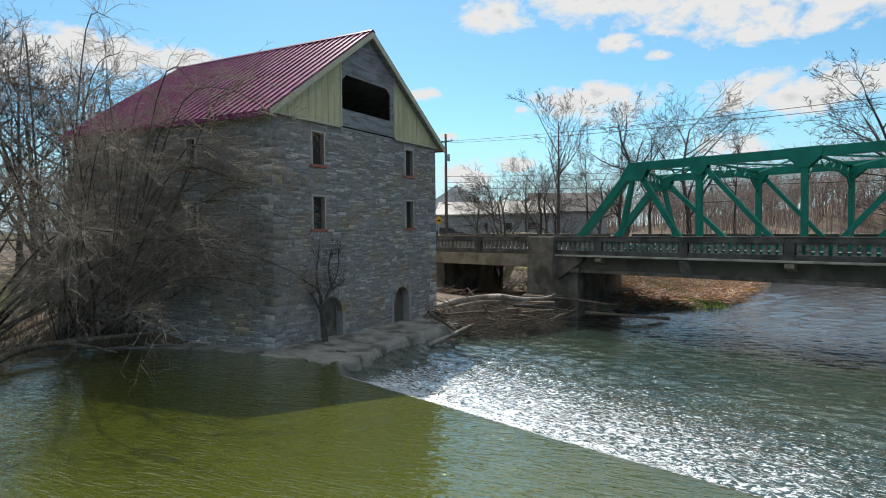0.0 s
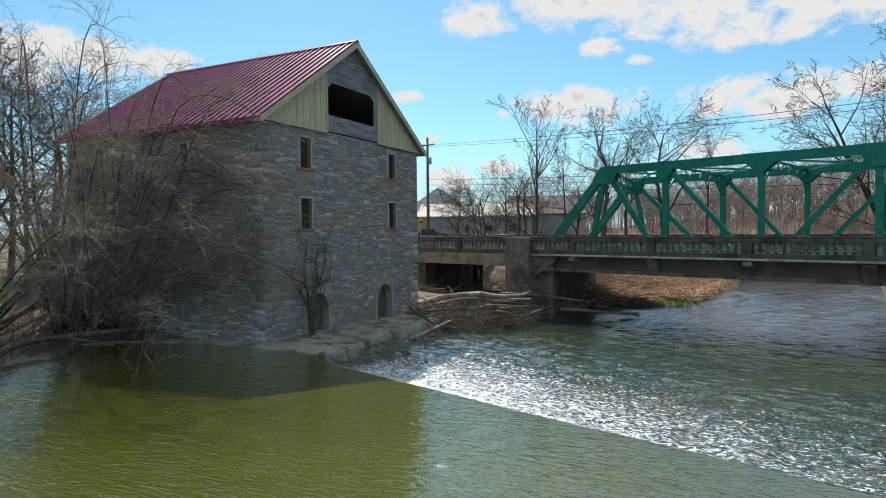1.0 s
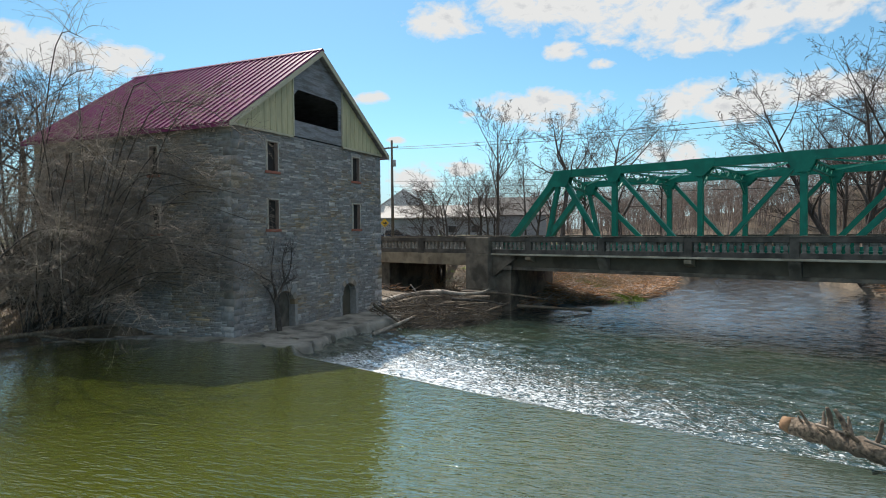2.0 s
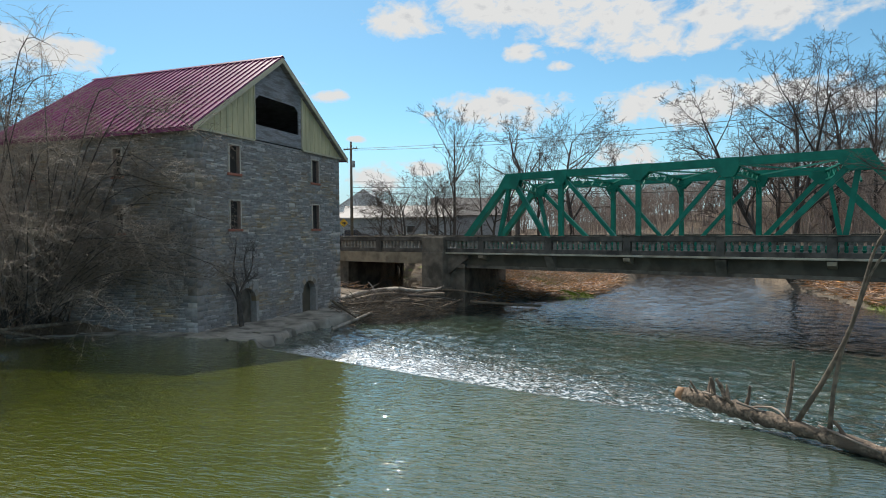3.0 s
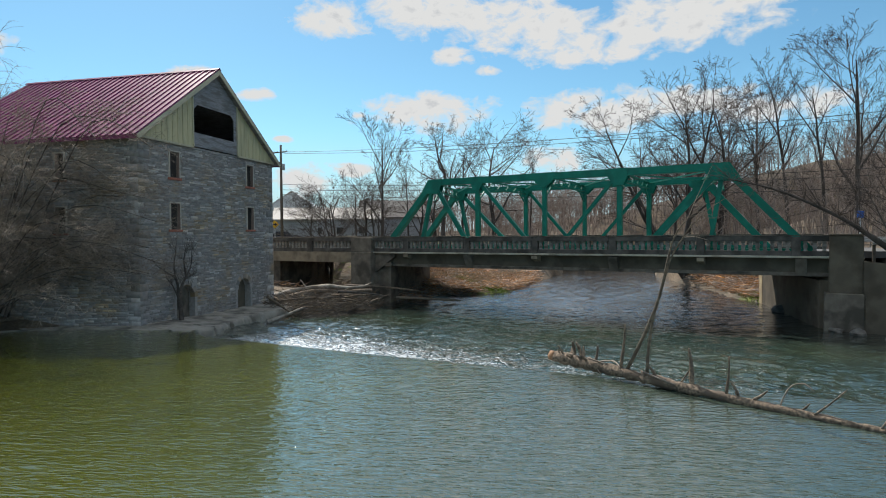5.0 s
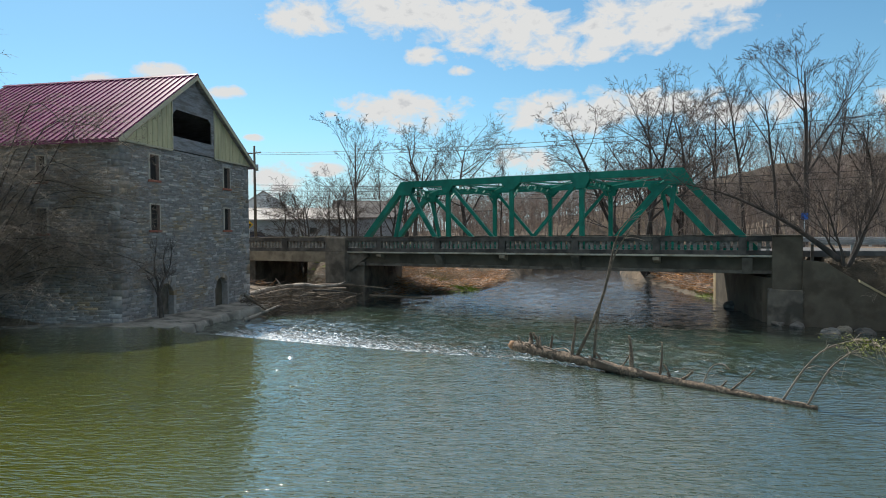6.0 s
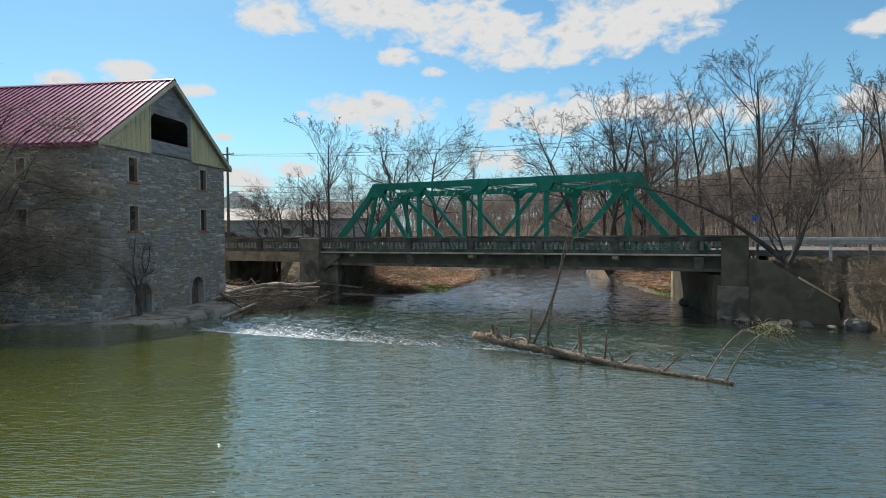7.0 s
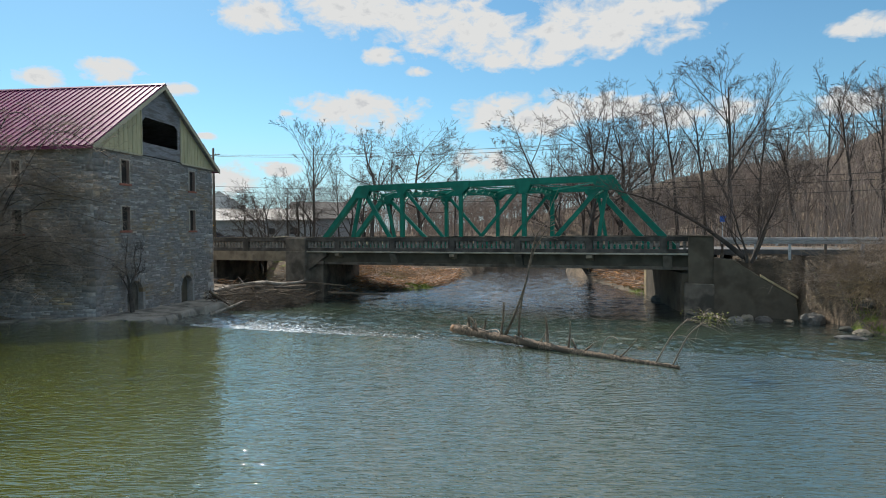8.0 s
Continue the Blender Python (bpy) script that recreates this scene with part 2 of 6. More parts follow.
M_PALEROOF = mat("weathered pale metal roof", (0.34, 0.31, 0.28), (0.46, 0.43, 0.40), 0.75, 0.8, bump=0.05, c3=(0.28, 0.25, 0.22), s3=0.3)
M_GREYWALL = mat("grey metal wall", (0.30, 0.31, 0.32), (0.38, 0.39, 0.40), 0.7, 1, bump=0.05)
M_YELLOW = mat("yellow sign paint", (0.75, 0.42, 0.02), (0.8, 0.48, 0.03), 0.5, 3, bump=0)
M_BLACK = mat("black paint", (0.02, 0.02, 0.02), (0.03, 0.03, 0.03), 0.6, 3, bump=0)
M_CARPAINT = mat("dark car paint", (0.03, 0.035, 0.05), (0.04, 0.045, 0.06), 0.25, 2, bump=0)
M_GRASS = mat("green grass", (0.12, 0.20, 0.025), (0.24, 0.32, 0.05), 0.9, 4, bump=0)
M_YLEAF = mat("young leaves", (0.10, 0.115, 0.018), (0.19, 0.20, 0.03), 0.8, 5, bump=0)
M_DRY = mat("dry weeds", (0.26, 0.19, 0.11), (0.40, 0.31, 0.19), 0.95, 5, bump=0)
M_LITTER = mat("leaf litter", (0.05, 0.036, 0.026), (0.16, 0.115, 0.08), 0.9, 5, bump=0, per="island")
M_FLOOD = mat("flood debris", (0.34, 0.215, 0.145), (0.60, 0.43, 0.31), 0.9, 3, bump=0, per="island")
M_LEAF = mat("dead leaves", (0.30, 0.17, 0.10), (0.44, 0.28, 0.17), 0.9, 5, bump=0)


def ground_material():
    m = bpy.data.materials.new("bank ground")
    m.use_nodes = True
    nt = m.node_tree
    N, L = nt.nodes.new, nt.links.new
    b = nt.nodes["Principled BSDF"]
    b.inputs["Roughness"].default_value = 0.95
    geo = N("ShaderNodeNewGeometry")
    def noise_ramp(scale, p0, p1, c0, c1, detail=6):
        n = N("ShaderNodeTexNoise"); n.inputs["Scale"].default_value = scale; n.inputs["Detail"].default_value = detail
        L(geo.outputs["Position"], n.inputs["Vector"])
        r = N("ShaderNodeValToRGB")
        r.color_ramp.elements[0].position, r.color_ramp.elements[1].position = p0, p1
        r.color_ramp.elements[0].color, r.color_ramp.elements[1].color = (*c0, 1), (*c1, 1)
        L(n.outputs["Fac"], r.inputs[0])
        return r.outputs[0]
    leaf = noise_ramp(5, 0.3, 0.7, (0.10, 0.075, 0.052), (0.25, 0.185, 0.125), 8)
    soil = noise_ramp(2, 0.3, 0.7, (0.055, 0.045, 0.032), (0.12, 0.095, 0.068))
    grass = noise_ramp(3, 0.3, 0.7, (0.10, 0.16, 0.02), (0.26, 0.30, 0.06))
    f1 = noise_ramp(0.35, 0.42, 0.6, (0, 0, 0), (1, 1, 1))
    at = N("ShaderNodeAttribute"); at.attribute_name = "grass"
    gn = N("ShaderNodeTexNoise"); gn.inputs["Scale"].default_value = 0.9; gn.inputs["Detail"].default_value = 6
    L(geo.outputs["Position"], gn.inputs["Vector"])
    ga = N("ShaderNodeMath"); ga.operation = "ADD"
    L(at.outputs["Fac"], ga.inputs[0]); L(gn.outputs["Fac"], ga.inputs[1])
    gr = N("ShaderNodeValToRGB")
    gr.color_ramp.elements[0].position, gr.color_ramp.elements[1].position = 0.78, 0.95
    L(ga.outputs[0], gr.inputs[0])
    f2 = gr.outputs[0]
    m1 = N("ShaderNodeMix"); m1.data_type = "RGBA"
    L(f1, m1.inputs["Factor"]); L(leaf, m1.inputs[6]); L(soil, m1.inputs[7])
    m2 = N("ShaderNodeMix"); m2.data_type = "RGBA"
    L(f2, m2.inputs["Factor"]); L(m1.outputs[2], m2.inputs[6]); L(grass, m2.inputs[7])
    gravel = noise_ramp(9, 0.3, 0.7, (0.14, 0.11, 0.08), (0.30, 0.245, 0.185), 8)
    sa = N("ShaderNodeAttribute"); sa.attribute_name = "gravel"
    sm = N("ShaderNodeMath"); sm.operation = "ADD"
    L(sa.outputs["Fac"], sm.inputs[0]); L(gn.outputs["Fac"], sm.inputs[1])
    sr = N("ShaderNodeValToRGB")
    sr.color_ramp.elements[0].position, sr.color_ramp.elements[1].position = 0.80, 0.98
    L(sm.outputs[0], sr.inputs[0])
    m3 = N("ShaderNodeMix"); m3.data_type = "RGBA"
    L(sr.outputs[0], m3.inputs["Factor"]); L(m1.outputs[2], m3.inputs[6]); L(gravel, m3.inputs[7])
    L(m3.outputs[2], m2.inputs[6])
    L(m2.outputs[2], b.inputs["Base Color"])
    n = N("ShaderNodeTexNoise"); n.inputs["Scale"].default_value = 12; n.inputs["Detail"].default_value = 8
    L(geo.outputs["Position"], n.inputs["Vector"])
    bp = N("ShaderNodeBump"); bp.inputs["Strength"].default_value = 0.8; bp.inputs["Distance"].default_value = 0.08
    L(n.outputs["Fac"], bp.inputs["Height"]); L(bp.outputs[0], b.inputs["Normal"])
    return m


M_GROUND = ground_material()


def water_material(name, deep, shallow, waves, foam_glint=0.0, rough=0.04, bottom=(0.044, 0.056, 0.038)):
    """Rippled water: waves is a list of (scale, strength, stretch) wave layers; the white layer adds broken crests and
    painted sun glints.
    """
    m = bpy.data.materials.new(name)
    m.use_nodes = True
    nt = m.node_tree
    N, L = nt.nodes.new, nt.links.new
    b = nt.nodes["Principled BSDF"]
    b.inputs["Roughness"].default_value, b.inputs["IOR"].default_value = rough, 1.36
    b.inputs["Coat Weight"].default_value, b.inputs["Coat Roughness"].default_value, b.inputs["Coat IOR"].default_value = 1.0, rough, 1.45
    geo = N("ShaderNodeNewGeometry")
    nrm = None
    for scale, strength, stretch, ridged in waves:
        mp = N("ShaderNodeMapping"); mp.inputs["Scale"].default_value = stretch
        mp.inputs["Rotation"].default_value = (0, 0, radians(12))
        L(geo.outputs["Position"], mp.inputs[0])
        n = N("ShaderNodeTexNoise"); n.inputs["Scale"].default_value = scale; n.inputs["Detail"].default_value = 1.5
        n.inputs["Distortion"].default_value = 0.6
        L(mp.outputs[0], n.inputs["Vector"])
        bp = N("ShaderNodeBump"); bp.inputs["Strength"].default_value = 1.0; bp.inputs["Distance"].default_value = strength
        if ridged:
            sb = N("ShaderNodeMath"); sb.operation = "SUBTRACT"; sb.inputs[1].default_value = 0.5
            ab = N("ShaderNodeMath"); ab.operation = "ABSOLUTE"
            ng = N("ShaderNodeMath"); ng.operation = "MULTIPLY"; ng.inputs[1].default_value = -2.0
            L(n.outputs["Fac"], sb.inputs[0]); L(sb.outputs[0], ab.inputs[0]); L(ab.outputs[0], ng.inputs[0])
            L(ng.outputs[0], bp.inputs["Height"])
        else:
            L(n.outputs["Fac"], bp.inputs["Height"])
        if nrm:
            L(nrm, bp.inputs["Normal"])
        nrm = bp.outputs[0]
    L(nrm, b.inputs["Normal"]); L(nrm, b.inputs["Coat Normal"])
    n = N("ShaderNodeTexNoise"); n.inputs["Scale"].default_value = 0.12; n.inputs["Detail"].default_value = 5
    L(geo.outputs["Position"], n.inputs["Vector"])
    r = N("ShaderNodeValToRGB")
    r.color_ramp.elements[0].position, r.color_ramp.elements[1].position = 0.4, 0.62
    r.color_ramp.elements[0].color, r.color_ramp.elements[1].color = (*deep, 1), (*shallow, 1)
    L(n.outputs["Fac"], r.inputs[0])
    col = r.outputs[0]
    # second tone: deep water in the pool, painted shade on the river
    at = N("ShaderNodeAttribute"); at.attribute_name = "depth"
    mx = N("ShaderNodeMix"); mx.data_type = "RGBA"
    L(at.outputs["Fac"], mx.inputs["Factor"]); L(col, mx.inputs[6]); mx.inputs[7].default_value = (*bottom, 1)
    col = mx.outputs[2]
    # white flecks: real foam plus sun glitter painted as colour
    if foam_glint:
        mp = N("ShaderNodeMapping"); mp.inputs["Scale"].default_value = (1.5, 0.75, 1)
        mp.inputs["Rotation"].default_value = (0, 0, radians(-12))
        L(geo.outputs["Position"], mp.inputs[0])
        n2 = N("ShaderNodeTexNoise"); n2.inputs["Scale"].default_value = 9.0; n2.inputs["Detail"].default_value = 6
        n2.inputs["Roughness"].default_value = 0.72; n2.inputs["Distortion"].default_value = 0.6
        L(mp.outputs[0], n2.inputs["Vector"])
        at = N("ShaderNodeAttribute"); at.attribute_name = "foam_glint"
        ad = N("ShaderNodeMath"); ad.operation = "MULTIPLY_ADD"
        ad.inputs[1].default_value = foam_glint; L(at.outputs["Fac"], ad.inputs[0]); L(n2.outputs["Fac"], ad.inputs[2])
        rf = N("ShaderNodeValToRGB")
        rf.color_ramp.elements[0].position, rf.color_ramp.elements[1].position = 0.66, 0.71
        L(ad.outputs[0], rf.inputs[0])
        mx = N("ShaderNodeMix"); mx.data_type = "RGBA"
        L(rf.outputs[0], mx.inputs["Factor"]); L(col, mx.inputs[6]); mx.inputs[7].default_value = (0.75, 0.78, 0.79, 1)
        col = mx.outputs[2]
        rr = N("ShaderNodeMapRange"); rr.inputs[3].default_value, rr.inputs[4].default_value = rough, 0.5
        L(rf.outputs[0], rr.inputs[0]); L(rr.outputs[0], b.inputs["Roughness"])
    L(col, b.inputs["Base Color"])
    return m


M_POOL = water_material("green pool water", (0.064, 0.077, 0.008), (0.088, 0.100, 0.012), [(3.4, 0.010, (1.5, 0.36, 1), False), (7.5, 0.030, (1.5, 0.32, 1), False)], rough=0.012, bottom=(0.062, 0.086, 0.066))
M_RIVER = water_material("river water", (0.032, 0.059, 0.049), (0.053, 0.075, 0.048), [(4.5, 0.014, (1.4, 0.7, 1), True), (13, 0.005, (1.3, 0.7, 1), False)], foam_glint=0.55, rough=0.03, bottom=(0.011, 0.018, 0.023))

# ---- building helpers ----
def part(name, bm, material, parent=None, label=""):
    """Links a bmesh as one mesh object under a thing or a part."""
    me = bpy.data.meshes.new(name)
    bm.to_mesh(me)
    bm.free()
    return part_mesh(name, me, material, parent, label)


def part_mesh(name, me, material, parent=None, label=""):
    if material and not me.materials:
        me.materials.append(material)
    ob = new(name, me)
    if parent:
        ob.parent = parent
    return tagged(ob, label) if label else ob


def thing(name, label, category, group="", m=None, kind=""):
    ob = new(name)
    ob.empty_display_size = 0.2
    if m is not None:
        ob.matrix_basis = m
    return tagged(ob, label, category, group, kind)


def boxes(*items, bevel=0.0):
    """A bmesh of boxes, each (x0, x1, y0, y1, z0, z1)."""
    bm = bmesh.new()
    for x0, x1, y0, y1, z0, z1 in items:
        v = [bm.verts.new(c) for c in ((x0, y0, z0), (x1, y0, z0), (x1, y1, z0), (x0, y1, z0), (x0, y0, z1), (x1, y0, z1), (x1, y1, z1), (x0, y1, z1))]
        for f in ((3, 2, 1, 0), (4, 5, 6, 7), (0, 1, 5, 4), (1, 2, 6, 5), (2, 3, 7, 6), (3, 0, 4, 7)):
            bm.faces.new([v[i] for i in f])
    if bevel:
        bmesh.ops.bevel(bm, geom=bm.edges[:], offset=bevel, segments=1, affect="EDGES", profile=0.6)
    return bm


def prism(pts, depth, axis="y", at=0.0, bevel=0.0):
    """A polygon of (a, b) points pushed through depth: axis y: points are (x, z); axis x: (y, z); axis z: (x, y)."""
    bm = bmesh.new()
    def put(a, b, d):
        return {"y": (a, d, b), "x": (d, a, b), "z": (a, b, d)}[axis]
    lo = [bm.verts.new(put(a, b, at)) for a, b in pts]
    hi = [bm.verts.new(put(a, b, at + depth)) for a, b in pts]
    n = len(pts)
    bm.faces.new(lo), bm.faces.new(hi[::-1])
    for i in range(n):
        bm.faces.new((lo[i], hi[i], hi[(i + 1) % n], lo[(i + 1) % n]))
    bmesh.ops.recalc_face_normals(bm, faces=bm.faces)
    if bevel:
        bmesh.ops.bevel(bm, geom=bm.edges[:], offset=bevel, segments=1, affect="EDGES")
    return bm


def beam(bm, a, b, w, h, up=(0, 0, 1)):
    """A bar of cross-section w x h from a to b added to bm; h lies along up."""
    a, b = Vector(a), Vector(b)
    d = (b - a).normalized()
    side = d.cross(Vector(up)).normalized()
    u = side.cross(d).normalized()
    q = []
    for p in (a, b):
        for i, j in ((-1, -1), (1, -1), (1, 1), (-1, 1)):
            q.append(bm.verts.new(p + side * (i * w / 2) + u * (j * h / 2)))
    for f in ((3, 2, 1, 0), (4, 5, 6, 7), (0, 1, 5, 4), (1, 2, 6, 5), (2, 3, 7, 6), (3, 0, 4, 7)):
        bm.faces.new([q[i] for i in f])
    return bm


def one_beam(a, b, w, h, up=(0, 0, 1)):
    return beam(bmesh.new(), a, b, w, h, up)


def mesh_np(name, V, F):
    """A mesh from arrays of vertices and of faces with the same number of corners."""
    V, F = np.asarray(V, dtype=np.float32), np.asarray(F, dtype=np.int32)
    me = bpy.data.meshes.new(name)
    k = F.shape[1]
    me.vertices.add(len(V)), me.loops.add(F.size), me.polygons.add(len(F))
    me.vertices.foreach_set("co", V.ravel())
    me.loops.foreach_set("vertex_index", F.ravel())
    me.polygons.foreach_set("loop_start", np.arange(0, F.size, k, dtype=np.int32))
    me.polygons.foreach_set("loop_total", np.full(len(F), k, dtype=np.int32))
    me.update(calc_edges=True)
    return me


def tubes(name, segs, sides=3, smooth=True):
    """One mesh of tapered tubes: segs are rows (x0,y0,z0,x1,y1,z1,r0,r1)."""
    S = np.asarray(segs, dtype=np.float64)
    a, b, r0, r1 = S[:, :3], S[:, 3:6], S[:, 6], S[:, 7]
    d = b - a
    d /= np.linalg.norm(d, axis=1)[:, None] + 1e-9
    ref = np.where(np.abs(d[:, 2:3]) > 0.9, np.array([[1.0, 0, 0]]), np.array([[0, 0, 1.0]]))
    u = np.cross(d, ref); u /= np.linalg.norm(u, axis=1)[:, None] + 1e-9
    w = np.cross(d, u)
    V = []
    for p, r in ((a, r0), (b, r1)):
        for k in range(sides):
            t = 2 * math.pi * k / sides
            V.append(p + (u * math.cos(t) + w * math.sin(t)) * r[:, None])
    V = np.stack(V, 1)
    n = len(S)
    base = np.arange(n)[:, None] * (2 * sides)
    F = []
    for k in range(sides):
        j = (k + 1) % sides
        F.append(base + np.array([[k, j, sides + j, sides + k]]))
    me = mesh_np(name, V.reshape(-1, 3), np.concatenate(F))
    if smooth and sides > 3:
        me.polygons.foreach_set("use_smooth", np.ones(len(me.polygons), dtype=bool))
    return me


def ss(a, b, x):
    t = np.clip((x - a) / (b - a), 0, 1)
    return t * t * (3 - 2 * t)


def wobble(x, y, s=1.0, seed=0.0):
    return (np.sin(x * 0.9 * s + 1.3 + seed) * np.cos(y * 1.1 * s - 0.7 + seed * 2) + 0.5 * np.sin(x * 2.3 * s - y * 1.7 * s + seed) + 0.25 * np.sin(x * 5.1 * s + y * 4.3 * s + 2 * seed)) / 1.75


# bridge axes: s along the road, n across it, away from the mill's front
BR = pose(0, 0, 0, 0, 0, -106.945)
SX, SY = -0.2915, -0.9566


def sn(x, y):
    return SX * x + SY * y, -SY * x + SX * y


def from_sn(s, n, z=0.0):
    return Vector((SX * s - SY * n, SY * s + SX * n, z))


# ---- ground and water ----
LOW = -0.8


def pool_z(y):
    return 0.02 - 0.030 * np.asarray(y)


def left_bank(x):
    return np.interp(x, (-300, -60, -20, -8, -4.5, -2, -0.6, 0.2, 12, 14, 19, 23, 27, 40, 60, 75, 90, 300), (30, 22, 16, 11.5, 9.2, 8.0, 5.5, -2.6, -3.2, -4.5, -6.0, -8.6, -14.5, -16, -18, -27, -45, -300))


def right_bank(x):
    return np.interp(x, (-300, -60, -14, -4, 1, 6.3, 7.4, 8.3, 9.4, 14, 20, 26, 50, 62, 75, 90, 300), (-80, -60, -49, -43.5, -41.2, -40.6, -40.0, -38.0, -35.2, -35.0, -34.3, -32.4, -29.3, -33, -46, -66, -330))


def ground_height(x, y):
    x, y = np.asarray(x, float), np.asarray(y, float)
    s, n = sn(x, y)
    dl, dr = y - left_bank(x), right_bank(x) - y
    d = np.maximum(dl, dr)
    wl = np.where(x < dam_x(y), pool_z(y), LOW)
    rise_l = 0.25 * ss(0, 1.5, d) + 1.0 * ss(0.8, 7, d) + 2.1 * ss(8, 30, d)
    rise_r = 0.4 * ss(0, 1.2, d) + 2.2 * ss(0.6, 6, d) + 1.3 * ss(6, 14, d)
    land = np.where(dl > dr, wl + rise_l, LOW + rise_r)
    # gravel bar beyond the bridge on the mill's side stays low
    bar = ss(21, 24, n) * ss(58, 48, n) * (dl > dr)
    land = land * (1 - bar) + (LOW + 0.22 * ss(0, 1.5, d) + 1.0 * ss(3.5, 9, d) + 3.6 * ss(9, 18, d)) * bar
    land = np.where(d < 0, wl - 1.6 * ss(0, -3.0, d) - 0.05, land)
    # road embankments at both ends of the bridge
    road = 3.3
    side = np.maximum(np.maximum(20.7 - n, n - 29.0), 0)
    outl = ss(-16, -22, s); outr = ss(30.5, 32.0, s)
    emb = road - 0.75 * side
    m = np.maximum(outl, outr) * (d > 0)
    land = np.where((m > 0) & (emb > land), land * (1 - m) + emb * m, land)
    land = np.where((s > 29) & (s < 41) & (n < np.where(s > 35.5, 21.0, 19.75)) & (n > 4), np.minimum(land, LOW - 0.7 + 5.0 * ss(35.2, 40, s) + 4.4 * ss(16.5, 20.8, n) * ss(35.3, 35.9, s)), land)
    land = np.where((s > np.where(n > 29.6, -19.0, -13.9)) & (s < -1.0) & (n > 18) & (n < 44), np.minimum(land, LOW + 0.3 + 3.5 * ss(32, 44, n) + 0.6 * ss(20, 17.5, n)), land)
    land = np.where((x > -1.3) & (x < 12.0) & (y > -4.4) & (y < 1.5), np.minimum(land, -0.4), land)
    # far ground levels out, wooded hill on the far right
    far = ss(40, 70, n)
    land = np.where(d > 0, land * (1 - far) + np.maximum(land, 3.4) * far, land)
    hill = 16 * ss(46, 130, n) * ss(-25, 60, s) + 5 * ss(70, 150, n) * ss(-70, -20, s) + 10 * ss(34, 120, s) * ss(30, 90, n)
    rough = 0.10 * wobble(x, y, 0.9) + 0.25 * wobble(x, y, 0.23, 2.0)
    return land + np.where((d > 0) & ~((s > 29) & (s < 35.75) & (n < 19.75)), hill * ss(2, 20, d) + rough * ss(0, 2, d), 0)


def dam_x(y):
    return np.interp(-np.asarray(y, float), (-40, 2.5, 3.6, 5.0, 13.5, 21, 28.4, 32.5, 60), (0.5, 0.5, -1.4, -3.0, -6.5, -9.3, -12.0, -13.9, -26))


def axis(points):
    out = []
    for (a, step), (b, _) in zip(points, points[1:]):
        k = max(1, int(round((b - a) / step)))
        out += [a + (b - a) * i / k for i in range(k)]
    return np.array(out + [points[-1][0]])


def sheet(name, xs, ys, zf, material, label, keep=None, kind="structure"):
    X, Y = np.meshgrid(xs, ys, indexing="ij")
    Z = zf(X, Y)
    V = np.stack([X, Y, Z], -1).reshape(-1, 3)
    i = np.arange(len(xs) * len(ys)).reshape(len(xs), len(ys))
    F = np.stack([i[:-1, :-1], i[1:, :-1], i[1:, 1:], i[:-1, 1:]], -1).reshape(-1, 4)
    if keep is not None:
        c = V[F].mean(1)
        F = F[keep(c[:, 0], c[:, 1])]
        used = np.unique(F)
        remap = np.full(len(V), -1); remap[used] = np.arange(len(used))
        V, F = V[used], remap[F]
    me = mesh_np(name, V, F)
    me.polygons.foreach_set("use_smooth", np.ones(len(me.polygons), dtype=bool))
    me.materials.append(material)
    return tagged(new(name, me), label, name, kind=kind)


ground = sheet("ground", axis(((-1500, 250), (-250, 40), (-60, 6), (-14, 0.8), (5, 0.35), (11, 0.8), (36, 2.0), (120, 10), (320, 100), (1500, 0))),
      axis(((-1500, 250), (-260, 20), (-100, 4), (-56, 1.2), (-43, 0.35), (-33, 1.0), (16, 2.0), (60, 10), (200, 100), (1500, 0))),
      ground_height, M_GROUND, "brown leaf-littered river banks with green grass patches")
co = np.empty(len(ground.data.vertices) * 3, dtype=np.float32)
ground.data.vertices.foreach_get("co", co)
co = co.reshape(-1, 3)
gs, gn = sn(co[:, 0], co[:, 1])
spot = lambda x, y, r: np.exp(-((co[:, 0] - x) ** 2 + (co[:, 1] - y) ** 2) / r ** 2)
green = 0.7 * spot(27.9, -13.0, 2.4) + 0.7 * spot(33.6, -9.6, 2.6) + 0.12 * spot(32, 1, 5) + 0.35 * spot(24, -33.5, 3) + 0.4 * spot(27, -4, 4) + 0.35 * spot(3, -41, 2) + 0.45 * ss(15, 19, co[:, 1]) * ss(60, 40, co[:, 1]) * ss(4, -2, co[:, 0]) * ss(-60, -40, co[:, 0]) + 0.28 * ss(-12, -18, gs) * ss(80, 60, gn) * ss(14, 18, gn)
ground.data.attributes.new("grass", "FLOAT", "POINT").data.foreach_set("value", green.astype(np.float32))
shore = np.maximum(co[:, 1] - left_bank(co[:, 0]), right_bank(co[:, 0]) - co[:, 1])
gravel = 0.5 * ss(4.5, 0.8, shore) * ss(17, 21, co[:, 0]) * ss(42, 33, co[:, 0])
ground.data.attributes.new("gravel", "FLOAT", "POINT").data.foreach_set("value", gravel.astype(np.float32))


